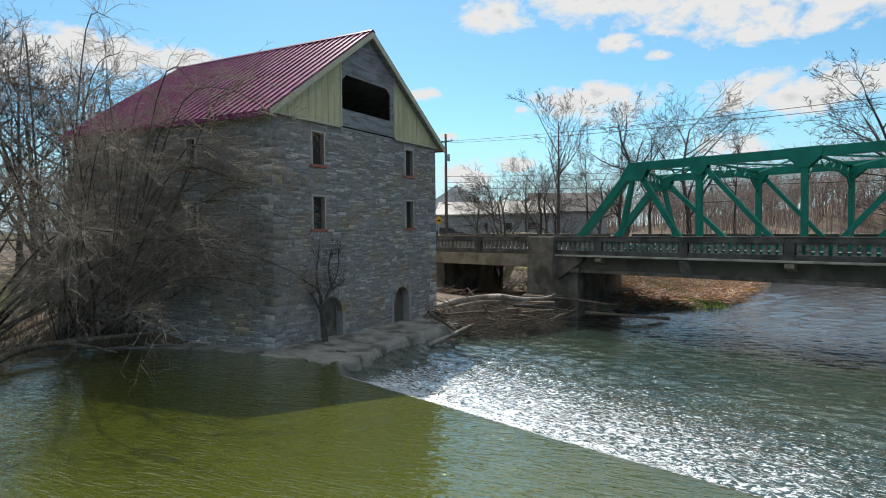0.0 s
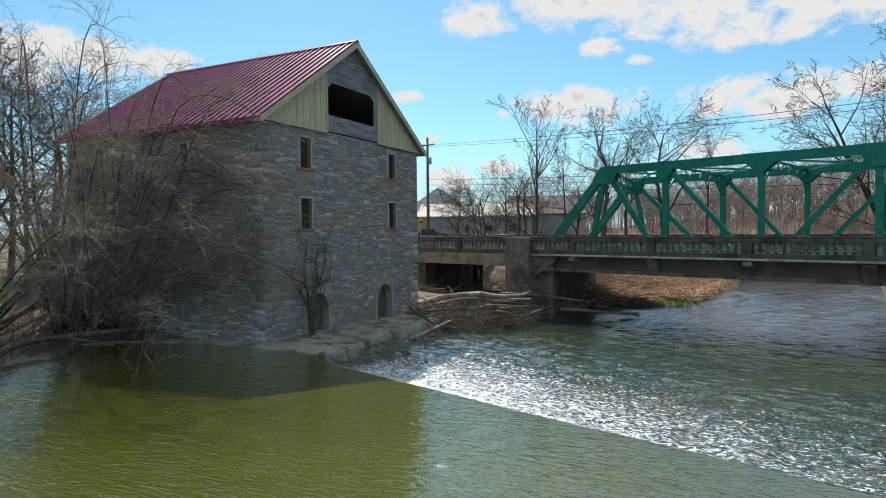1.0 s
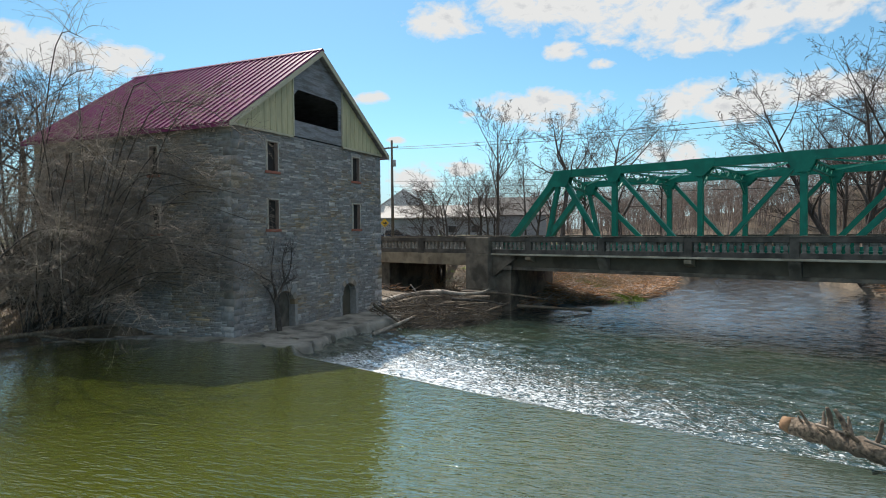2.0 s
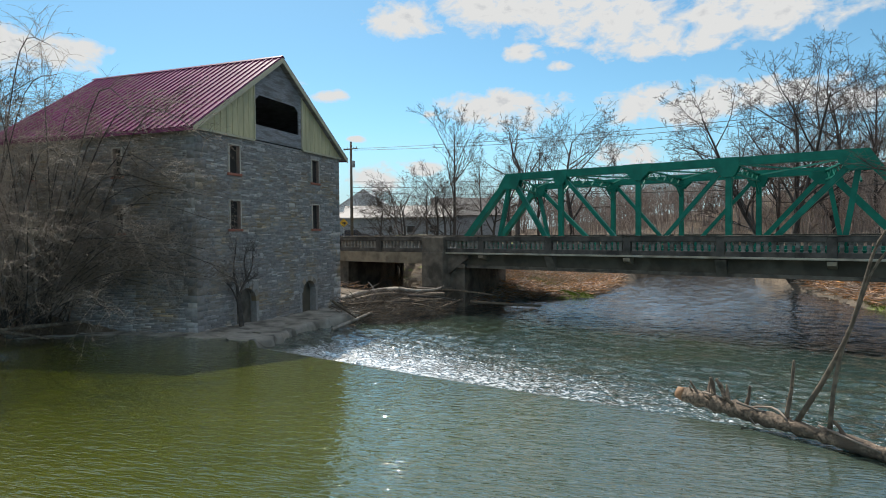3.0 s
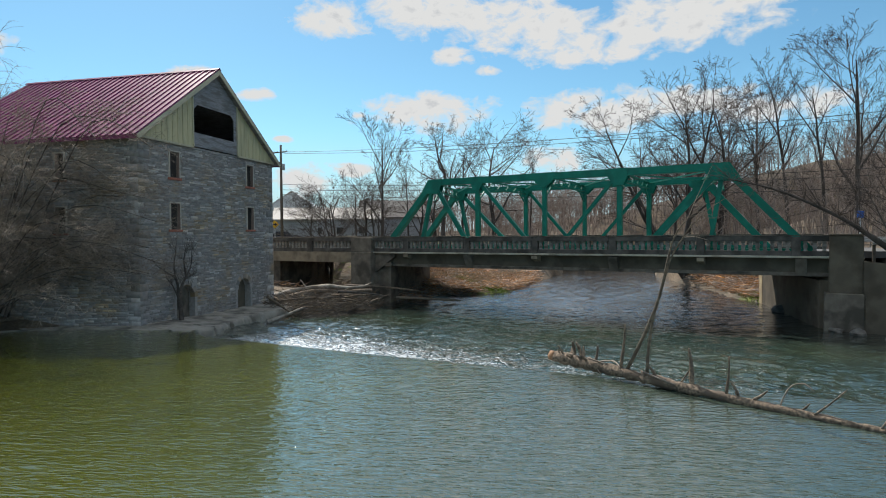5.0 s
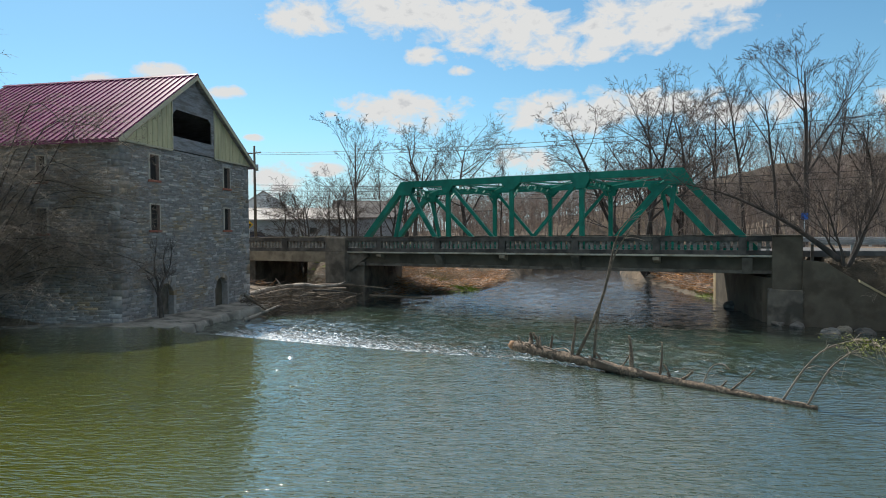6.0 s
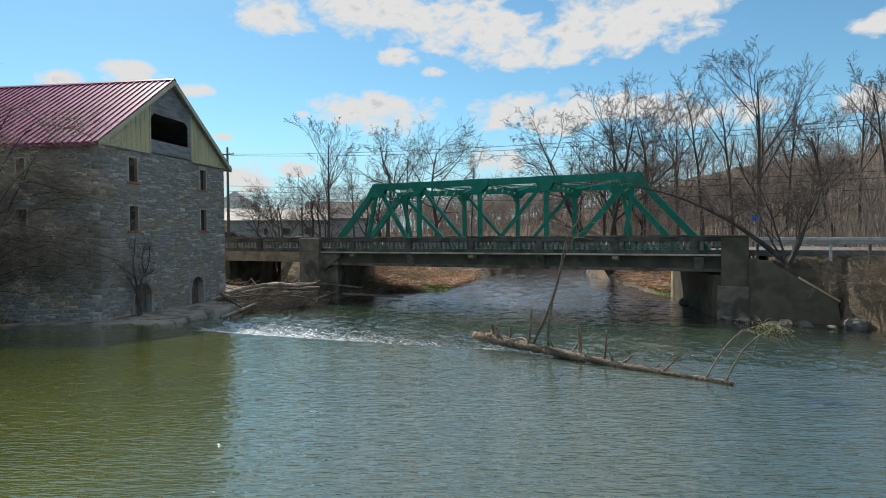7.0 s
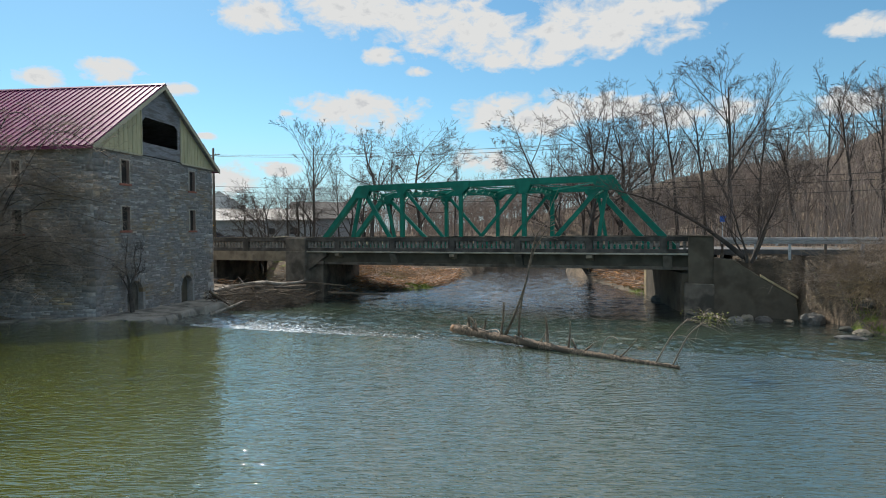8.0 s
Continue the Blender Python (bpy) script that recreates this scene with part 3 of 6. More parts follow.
def strip(name, us, ys, zf, material, label):
    """A water sheet whose columns follow the dam's crest: x = crest + u."""
    U, Y = np.meshgrid(us, ys, indexing="ij")
    X = dam_x(Y) + U
    V = np.stack([X, Y, zf(X, Y)], -1).reshape(-1, 3)
    i = np.arange(len(us) * len(ys)).reshape(len(us), len(ys))
    F = np.stack([i[:-1, :-1], i[1:, :-1], i[1:, 1:], i[:-1, 1:]], -1).reshape(-1, 4)
    me = mesh_np(name, V, F)
    me.polygons.foreach_set("use_smooth", np.ones(len(me.polygons), dtype=bool))
    me.materials.append(material)
    return tagged(new(name, me), label, name, kind="structure")


def waves(x, y, lo, hi, slope, seed, spread, count=22):
    """Height of many crossing wavelets of lengths lo to hi; slope is their typical steepness."""
    rng = random.Random(seed)
    x, y = x + 0.12 * wobble(x, y, 0.7, seed), y + 0.2 * wobble(y, x, 0.6, seed + 1)
    z = 0.0
    for _ in range(count):
        lam = lo * (hi / lo) ** rng.random()
        d, ph = rng.gauss(0.12, spread), rng.uniform(0, 6.283)
        k = 2 * math.pi / lam
        z = z + slope * math.sqrt(2 / count) / k * np.sin(k * (x * math.cos(d) + y * math.sin(d)) + ph)
    return z


def pool_surface(x, y):
    calm = 0.8 + 0.35 * wobble(x, y, 0.13, 3.0)
    return pool_z(y) + calm * (waves(x, y, 0.20, 0.42, 0.06, 1, 0.3, 36) + waves(x, y, 0.7, 1.6, 0.012, 2, 0.6, 8)) * ss(-45, -38, x)


pool = strip("pool_water", axis(((-260, 20), (-60, 4), (-30, 0.6), (-24, 0.055), (0.12, 0))), axis(((-110, 6), (-50, 1.0), (-43, 0.10), (9.0, 0.6), (14, 4), (60, 0))),
      pool_surface, M_POOL, "calm rippled green mill pool above the dam")


co = np.empty(len(pool.data.vertices) * 3, dtype=np.float32)
pool.data.vertices.foreach_get("co", co)
pool.data.attributes.new("depth", "FLOAT", "POINT").data.foreach_set("value", ss(-12, -21, co[1::3] + 1.5 * wobble(co[0::3], co[1::3], 0.2)).astype(np.float32))


def river_z(x, y):
    u = x - dam_x(y) - 0.12
    top = pool_z(y)
    z = top + (LOW - top) * (0.40 * ss(0.0, 0.9, u) + 0.60 * ss(0.6, 10.0, u))
    rap = ss(0.3, 2.0, u) * ss(26, 8, u)
    s, n = sn(x, y)
    near = ss(0.1, 0.8, u) * ss(34, 26, u)
    fast = 0.55 + 0.65 * ss(18, 6, u)
    far = ss(24, 30, u) * ss(110, 70, u)
    return z + rap * 0.035 * wobble(x, y, 2.2) + near * fast * (waves(x, y, 0.34, 0.75, 0.19, 5, 0.8) + waves(x, y, 1.0, 2.6, 0.06, 6, 0.8, 8)) + far * waves(x, y, 0.9, 2.2, 0.085, 7, 0.6)


river = strip("river_water", axis(((0.12, 0.08), (1.2, 0.11), (30, 0.25), (46, 0.45), (75, 2.0), (100, 10), (340, 0))), axis(((-130, 8), (-52, 0.8), (-43, 0.12), (-2.4, 0.8), (6, 0))),
              river_z, M_RIVER, "sunlit broken river water below the dam")
co = np.empty(len(river.data.vertices) * 3, dtype=np.float32)
river.data.vertices.foreach_get("co", co)
co = co.reshape(-1, 3)
u = co[:, 0] - dam_x(co[:, 1])
# flecks thickest near the dam on the mill's side, where glitter is painted
fo = river.data.attributes.new("foam_glint", "FLOAT", "POINT")
left = ss(-30, -9, co[:, 1])
fo.data.foreach_set("value", ((0.24 * ss(0.05, 0.3, u) * ss(2.0, 0.5, u) * (0.25 + 0.75 * left) + 0.28 * ss(13, 2.0, u) * left) * ss(-4.4, -6.0, co[:, 1])
                              + 0.08 * ss(18, 11, u) * ss(0.3, 1.0, u) - 0.30 * ss(15, 20, u) + 0.05 * ss(36, 50, u)).astype(np.float32))
# river colour darkens towards the bridge and beyond, standing for shade there
river.data.attributes.new("depth", "FLOAT", "POINT").data.foreach_set("value", ss(15, 26, u + 2 * wobble(co[:, 0], co[:, 1], 0.3)).astype(np.float32))
# dam: low concrete sill under the crest
ys = np.linspace(-3.8, -52, 60)
dam = thing("dam", "low straight concrete mill dam under flowing water", "dam", kind="structure")
V, F = [], []
for yy in ys:
    x0 = float(dam_x(yy)); zc = float(pool_z(yy)) - 0.06
    V += [(x0 - 0.35, yy, zc - 1.5), (x0 - 0.3, yy, zc), (x0 + 0.22, yy, zc), (x0 + 0.5, yy, zc - 1.5)]
for i in range(len(ys) - 1):
    for k in range(3):
        F.append((4 * i + k, 4 * i + k + 1, 4 * i + 5 + k, 4 * i + 4 + k))
part_mesh("sill", mesh_np("sill", V, F), M_CONC, dam)

# ---- the mill ----
MX0, MX1, MY1 = -0.44, 12.66, 13.0
EAVE, RIDGE_X, RIDGE_Z = 9.42, 5.98, 14.15
MB = -1.6
WT = 0.55
WINDOWS = [(1.92, 2.68, 7.58, 8.95), (1.92, 2.68, 4.84, 6.23), (9.38, 10.12, 7.62, 8.98), (9.38, 10.12, 4.85, 6.28)]
ARCHES = [(2.30, 3.86, -0.2, 1.88), (8.16, 9.64, -0.2, 1.82)]
SIDE_WINDOWS = [(4.35, 4.85, 7.4, 8.7), (10.1, 10.6, 7.4, 8.8), (4.3, 4.9, 4.7, 6.0)]

mill = thing("stone_mill", "old grey stone mill with a red metal roof and open gable", "mill")


def wall_blocks(a0, a1, z0, z1, holes):
    """Rectangles that fill a wall a0..a1 x z0..z1 round its holes."""
    cuts = sorted({a0, a1, *[h[0] for h in holes], *[h[1] for h in holes]})
    out = []
    for u0, u1 in zip(cuts, cuts[1:]):
        zs = z0
        for h in sorted([h for h in holes if h[0] <= u0 and h[1] >= u1], key=lambda h: h[2]):
            if h[2] > zs:
                out.append((u0, u1, zs, h[2]))
            zs = h[3]
        out.append((u0, u1, zs, z1))
    return out


holes = WINDOWS + ARCHES
part("wall", boxes(*[(a, b, 0.03, WT, c, d) for a, b, c, d in wall_blocks(MX0 + 0.03, MX1 - 0.03, MB, EAVE, holes)]), M_MORTAR, mill, "front wall of coursed limestone")
part("wall", boxes(*[(MX0 + 0.03, MX0 + WT, a, b, c, d) for a, b, c, d in wall_blocks(WT, MY1, MB, EAVE, SIDE_WINDOWS)]), M_MORTAR, mill, "side wall of coursed limestone in shade")
part("wall", boxes((MX1 - WT, MX1 - 0.03, WT, MY1, MB, EAVE)), M_MORTAR, mill)
part("wall", boxes((MX0 + WT, MX1 - WT, MY1 - WT, MY1, MB, EAVE)), M_MORTAR, mill)
part("wall_plate", boxes((MX0 + 0.05, MX0 + 0.45, 0.0, MY1, EAVE, 9.6)), M_GREYWOOD, mill)
part("wall_plate", boxes((MX1 - 0.45, MX1 - 0.05, 0.0, MY1, EAVE, 9.6)), M_GREYWOOD, mill)
# floors coloured near black, indoor shade included
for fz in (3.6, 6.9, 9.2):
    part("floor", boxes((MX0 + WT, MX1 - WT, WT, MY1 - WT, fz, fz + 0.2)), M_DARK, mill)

# gable: siding, grey middle panel with the opening, back gable
SL, SLR = 0.690, 0.664


def rake(x):
    return RIDGE_Z - 0.22 - (SL * (RIDGE_X - x) if x < RIDGE_X else SLR * (x - RIDGE_X))


PX0, PX1 = 3.82, 8.24
for x0, x1 in ((MX0, PX0), (PX1, MX1)):
    n = int((x1 - x0) / 0.42)
    for i in range(n):
        a, b = x0 + (x1 - x0) * i / n, x0 + (x1 - x0) * (i + 1) / n
        za, zb = max(rake(a), 9.5), max(rake(b), 9.5)
        if max(za, zb) > 9.6:
            part("board", prism([(a, 9.42), (b - 0.012, 9.42), (b - 0.012, zb), (a, za)], 0.05, at=-0.07), M_SIDING, mill)
            part("batten", boxes((b - 0.035, b + 0.02, -0.095, -0.068, 9.42, min(za, zb) - 0.01)), M_SIDING, mill)
OX0, OX1, OZ0, OZ1 = 3.96, 7.92, 10.24, 11.80
part("gable_panel", prism([(PX0, 9.46), (PX1, 9.46), (PX1, OZ0), (PX0, OZ0)], 0.06, at=-0.05, bevel=0.008), M_GREYWOOD, mill, "weathered grey boards below the opening")
part("gable_panel", prism([(PX0, OZ0), (OX0, OZ0), (OX0, OZ1 - 0.3), (OX0 + 0.34, OZ1), (OX1 - 0.36, OZ1), (OX1, OZ1 - 0.3), (OX1, OZ0), (PX1, OZ0), (PX1, rake(PX1)), (RIDGE_X, RIDGE_Z - 0.25), (PX0, rake(PX0))], 0.06, at=-0.05), M_GREYWOOD, mill, "weathered grey boards round the dark opening")
for zz in (11.98, 12.62, 13.2):
    w0 = max(PX0, RIDGE_X - (RIDGE_Z - 0.3 - zz) / SL); w1 = min(PX1, RIDGE_X + (RIDGE_Z - 0.3 - zz) / SLR)
    part("board", boxes((w0 + 0.05, w1 - 0.05, -0.066, -0.051, zz, zz + 0.035)), M_GREYWOOD, mill)
for bx in (PX0 - 0.03, PX1 - 0.05):
    part("trim", boxes((bx, bx + 0.08, -0.12, -0.05, 9.42, rake(bx) - 0.02)), M_TRIM, mill)
part("gable_wall", prism([(MX0, EAVE), (MX1, EAVE), (RIDGE_X, RIDGE_Z - 0.25)], 0.2, at=MY1 - 0.2), M_GREYWOOD, mill, "closed back gable")
part("trim", boxes((MX0 - 0.02, PX0 - 0.03, -0.13, -0.071, 9.34, 9.44)), M_TRIM, mill)
part("trim", boxes((PX1 + 0.03, MX1 + 0.02, -0.13, -0.071, 9.34, 9.44)), M_TRIM, mill)

# roof: deck, rake boards and ribbed metal panels
RY0, RY1 = -0.36, 13.3
OV = 0.46


def roof_side(sign):
    xe = MX0 - OV if sign < 0 else MX1 + OV
    sl = SL if sign < 0 else SLR
    ze = RIDGE_Z - sl * abs(RIDGE_X - xe)
    e, r = Vector((xe, 0, ze)), Vector((RIDGE_X, 0, RIDGE_Z))
    nrm = Vector((sign * sl, 0, 1)).normalized()
    part("roof_deck", prism([(xe, ze), (RIDGE_X, RIDGE_Z), (RIDGE_X, RIDGE_Z - 0.16), (xe, ze - 0.16)], RY1 - RY0 - 0.04, at=RY0 + 0.02), M_GREYWOOD, mill, "grey roof boards")
    part("rake_board", prism([(xe, ze - 0.02), (RIDGE_X, RIDGE_Z - 0.02), (RIDGE_X, RIDGE_Z - 0.30), (xe, ze - 0.26)], 0.05, at=RY0 - 0.035), M_TRIM, mill, "tan painted rake board")
    part("fascia", boxes((xe - 0.02, xe + 0.03, RY0, RY1, ze - 0.2, ze - 0.02)) if sign < 0 else boxes((xe - 0.03, xe + 0.02, RY0, RY1, ze - 0.2, ze - 0.02)), M_ROOF, mill)
    n = 33
    w = (RY1 - RY0) / n
    ln = (r - e).length
    bm = bmesh.new()
    prof = [(0, 0.0), (0.008, 0.066), (0.07, 0.066), (0.105, 0.012), (w * 0.62, 0.018), (w - 0.006, 0.012), (w - 0.006, 0.0)]
    ends = []
    for p in (e - nrm * 0 + Vector((sign * 0.05, 0, -0.05 * sl)), r):
        ends.append([bm.verts.new(p + Vector((0, a, 0)) + nrm * (b + 0.006)) for a, b in prof])
    for i in range(len(prof) - 1):
        bm.faces.new((ends[0][i], ends[0][i + 1], ends[1][i + 1], ends[1][i]))
    bm.faces.new(ends[0]), bm.faces.new(ends[1])
    bmesh.ops.recalc_face_normals(bm, faces=bm.faces)
    first = part("roof_panel", bm, M_ROOF, mill)
    first.location = (0, RY0, 0)
    for i in range(1, n):
        o = first.copy()
        scene.collection.objects.link(o)
        o.location = (0, RY0 + w * i, 0)


roof_side(-1), roof_side(1)
bm = bmesh.new()
beam(bm, (RIDGE_X - 0.09, RY0 - 0.03, RIDGE_Z + 0.035), (RIDGE_X - 0.09, RY1 + 0.03, RIDGE_Z + 0.035), 0.22, 0.03, up=(SL * -1, 0, 1))
beam(bm, (RIDGE_X + 0.09, RY0 - 0.03, RIDGE_Z + 0.035), (RIDGE_X + 0.09, RY1 + 0.03, RIDGE_Z + 0.035), 0.22, 0.03, up=(SLR, 0, 1))
part("ridge_cap", bm, M_ROOF, mill)


def window(x0, x1, z0, z1, side=False):
    w = new("window"); w.parent = mill
    if side:
        w.matrix_basis = Matrix.Translation((MX0, 0, 0)) @ Matrix(((0, 1, 0, 0), (1, 0, 0, 0), (0, 0, 1, 0), (0, 0, 0, 1)))
    f = 0.065
    part("frame", boxes((x0 - f, x0, -0.025, 0.12, z0, z1 + f), (x1, x1 + f, -0.025, 0.12, z0, z1 + f), (x0, x1, -0.024, 0.12, z1, z1 + f), bevel=0.006), M_FRAME, w, "pale weathered wooden frame round a dark opening")
    part("reveal", boxes((x0, x0 + 0.025, -0.01, 0.17, z0, z1), (x1 - 0.025, x1, -0.01, 0.17, z0, z1), (x0 + 0.025, x1 - 0.025, -0.01, 0.17, z1 - 0.025, z1)), M_REVEAL, w, "brown boarded window reveal")
    # added dark panel behind the opening, in place of a shaded room
    part("shutter", boxes((x0 + 0.02, x1 - 0.02, 0.18, 0.21, z0 - 0.02, z1), bevel=0.004), M_DARK, w, "dark panel standing for the unlit interior")
    part("sill", boxes((x0 - 0.16, x1 + 0.14, -0.06, 0.3, z0 - 0.13, z0 - 0.002), bevel=0.015), M_SILL, w, "red brick sill")
    part("lintel", boxes((x0 - 0.14, x1 + 0.14, -0.012, 0.3, z1 + f + 0.004, z1 + f + 0.17), bevel=0.015), M_STONE, w)


for q in WINDOWS:
    window(*q)
for q in SIDE_WINDOWS:
    window(*q, side=True)

# arched openings: voussoirs round the head
def arch(x0, x1, z0, z1):
    a = new("arched_opening"); a.parent = mill
    cx, r = (x0 + x1) / 2, (x1 - x0) / 2
    zc = z1 - r
    n = 9
    for i in range(n):
        t0, t1 = math.pi * i / n, math.pi * (i + 1) / n - 0.03
        pts = [(cx + rr * math.cos(t), zc + rr * math.sin(t)) for rr, t in ((r - 0.05, t0), (r + 0.24, t0), (r + 0.24, t1), (r - 0.05, t1))]
        part("arch_stone", prism(pts, 0.3, at=-0.005, bevel=0.012), M_STONE, a)
    # corners above the arch inside its square hole
    for sg in (-1, 1):
        pts = [(cx + sg * r, z1)] + [(cx + sg * r * math.cos(t), zc + r * math.sin(t)) for t in np.linspace(0, math.pi / 2, 7)]
        part("spandrel", prism(pts, 0.4, at=0.04), M_MORTAR, a)


for q in ARCHES:
    arch(*q)
part("arch_infill", boxes((ARCHES[0][0], ARCHES[0][1], 0.40, 0.5, MB, ARCHES[0][3]), bevel=0.01), M_CONC, mill, "grey rendered infill set back in the arch")
part("arch_infill", boxes((ARCHES[1][0], ARCHES[1][1], 0.44, 0.53, MB, ARCHES[1][3]), bevel=0.01), M_DAMPSHADE, mill, "dark rendered infill set back in the arch")
# unseen screen, added to keep the inside black
part("back_screen", boxes((MX0 + 0.7, MX1 - 0.7, 3.2, 3.3, MB, 3.6)), M_DARK, mill, "added dark screen inside the mill")


def stones_layout(a0, a1, z0, z1, holes, rng, quoins=(True, True)):
    """Thin coursed rubble with tall corner blocks: (u0, u1, z0, z1, proud) for each stone, clear of the holes."""
    out = []
    corner = []
    for k, at in enumerate((a0, a1)):
        z, long = z0, False
        while quoins[k] and z < z1 - 0.1:
            h = min(rng.uniform(0.22, 0.46), z1 - z)
            w = rng.uniform(0.62, 0.95) if long else rng.uniform(0.36, 0.58)
            q = (at, at + w, z, z + h) if k == 0 else (at - w, at, z, z + h)
            corner.append(q)
            out.append((q[0] + 0.006, q[1] - 0.006, q[2] + 0.006, q[3] - 0.006, rng.uniform(0.006, 0.02)))
            z, long = z + h, not long
    # larger blocks scattered among the thin courses
    blocks = []
    for _ in range(int((a1 - a0) * (z1 - z0) * 0.55)):
        a, z, w, h = rng.uniform(a0 + 0.8, a1 - 1.3), rng.uniform(z0, z1 - 0.3), rng.uniform(0.26, 0.62), rng.uniform(0.13, 0.24)
        b = (a, a + w, z, z + h)
        if all(b[1] < h0 - 0.05 or b[0] > h1 + 0.05 or b[3] < q0 - 0.05 or b[2] > q1 + 0.05 for h0, h1, q0, q1 in list(holes) + blocks + corner):
            blocks.append(b)
            out.append((a + 0.006, a + w - 0.006, z + 0.006, z + h - 0.006, rng.uniform(0.004, 0.02)))
    taken = list(holes) + corner + blocks
    z = z0
    while z < z1 - 0.03:
        h = min(rng.choice([0.055, 0.065, 0.07, 0.08, 0.08, 0.095, 0.12]), z1 - z)
        row = [t for t in taken if z + h > t[2] + 0.004 and z < t[3] - 0.004]
        a = a0
        while a < a1 - 0.02:
            b = a + rng.uniform(0.18, 0.8)
            b = a1 if a1 - b < 0.22 else b
            segs = [(a, b)]
            for x0, x1, q0, q1 in row:
                nx = []
                for u, v in segs:
                    if v <= x0 or u >= x1:
                        nx.append((u, v))
                    else:
                        if x0 - u > 0.05: nx.append((u, x0))
                        if v - x1 > 0.05: nx.append((x1, v))
                segs = nx
            for u, v in segs:
                out.append((u + 0.005, v - 0.005, z + 0.004, z + h - 0.004, rng.uniform(0.0, 0.014)))
            a = b
        z += h
    return out

# ---- the road bridge ----
NF, NB = 19.3, 29.5
bridge = thing("road_bridge", "weathered concrete road bridge on piers over the river", "bridge", m=BR)
part("deck", boxes((-30, 30.6, NF + 0.12, NB - 0.12, 3.0, 3.2)), M_CONC, bridge, "concrete deck slab")
part("roadway", boxes((-30, 30.6, 20.9, 27.9, 3.2, 3.26)), M_ASPHALT, bridge, "grey asphalt roadway")
for n0 in (NF, NB - 0.3):
    part("fascia", boxes((-0.5, 29.3, n0, n0 + 0.3, 3.0, 3.12), bevel=0.02), M_CONC2, bridge, "weathered concrete slab edge")
    part("approach_girder", boxes((-14, -2.4, n0 + 0.04, n0 + 0.4, 2.25, 3.08), bevel=0.02), M_TANGIRDER, bridge, "stained pale concrete girder")
# webs coloured darker than flanges: shade of the recess under the deck painted in
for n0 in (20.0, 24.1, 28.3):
    part("girder", boxes((-0.4, 29.6, n0, n0 + 0.45, 2.02, 3.0), bevel=0.02), M_DAMPSHADE, bridge)
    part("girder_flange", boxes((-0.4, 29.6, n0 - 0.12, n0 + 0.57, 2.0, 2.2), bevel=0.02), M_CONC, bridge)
for i, s0 in enumerate((2.5, 7.62, 12.72, 17.85, 22.95, 28.0)):
    if i % 2 == 0:
        part("corbel", prism([(NF + 0.02, 2.95), (20.0, 2.95), (20.0, 2.55), (NF + 0.35, 2.62), (NF + 0.02, 2.75)], 0.4, axis="x", at=s0 - 0.2), M_TANGIRDER, bridge, "small pale corbel")
    else:
        part("corbel", prism([(NF + 0.02, 2.95), (20.05, 2.95), (20.05, 2.05), (19.85, 2.05)], 0.55, axis="x", at=s0 - 0.28), M_CONC, bridge, "deep haunched corbel")
    part("cross_beam", boxes((s0 - 0.2, s0 + 0.2, 20.4, 28.4, 2.3, 3.0)), M_CONC, bridge)
# river pier with its pilaster and footing
pier = new("pier"); pier.parent = bridge
part("shaft", prism([(-1.9, 19.9), (0.75, 19.9), (-1.55, 29.4), (-4.2, 29.4)], 3.2, axis="z", at=-1.2, bevel=0.04), M_CONC, pier, "stained concrete pier wall")
part("pier_cap", prism([(-2.1, 19.6), (1.0, 19.6), (-1.35, 29.5), (-4.45, 29.5)], 0.3, axis="z", at=2.0, bevel=0.03), M_CONC, pier)
part("pilaster", boxes((-2.45, -0.5, 19.0, 19.95, 0.6, 3.1), bevel=0.05), M_CONC, pier)
part("pilaster_foot", boxes((-2.65, -0.3, 18.85, 19.95, -1.4, 0.6), bevel=0.08), M_CONC, pier, "stained rough footing")
part("brace", prism([(-0.5, 3.0), (1.3, 3.0), (1.3, 2.75), (-0.5, 1.5)], 0.35, axis="y", at=19.55), M_CONC, pier, "haunch at the pilaster")
# far abutment beyond the approach span
part("abutment_wall", prism([(-30, 19.9), (-10.9, 19.9), (-13.8, 29.5), (-30, 29.5)], 4.1, axis="z", at=-1.2, bevel=0.05), M_CONC, bridge, "dark shaded abutment wall")
# near-bank abutment with end pillar and sloped wing wall
ab = new("abutment"); ab.parent = bridge
# face and seat take a dark concrete that carries their shade
part("breast_wall", prism([(29.25, 19.9), (31.0, 19.9), (31.0, 31.7), (25.75, 31.7)], 4.15, axis="z", at=-1.3, bevel=0.03), M_DAMPSHADE, ab, "abutment face, its shade painted dark")
part("bridge_seat", prism([(28.85, 19.9), (29.3, 19.9), (26.02, 31.0), (25.57, 31.0)], 3.1, axis="z", at=-1.3, bevel=0.03), M_DAMPSHADE, ab, "concrete bridge seat, its shade painted dark")
# same seat, tan here: the sunlight on its end is in the colour
part("seat_end", prism([(25.55, 31.0), (26.02, 31.0), (25.8, 31.75), (25.33, 31.75)], 3.1, axis="z", at=-1.3, bevel=0.03), M_TAN, ab, "end of the bridge seat, sunlight painted tan")
part("bearing_shelf", boxes((29.05, 30.9, 19.0, 20.1, -1.3, 1.2), bevel=0.04), M_CONC, ab)
part("end_pillar", boxes((29.27, 30.78, 19.12, 20.2, -1.2, 4.22), bevel=0.05), M_DAMPSHADE, ab, "stained end pillar")
part("end_pillar_cap", boxes((29.2, 30.85, 19.05, 20.25, 4.22, 4.29), bevel=0.02), M_DAMPSHADE, ab)
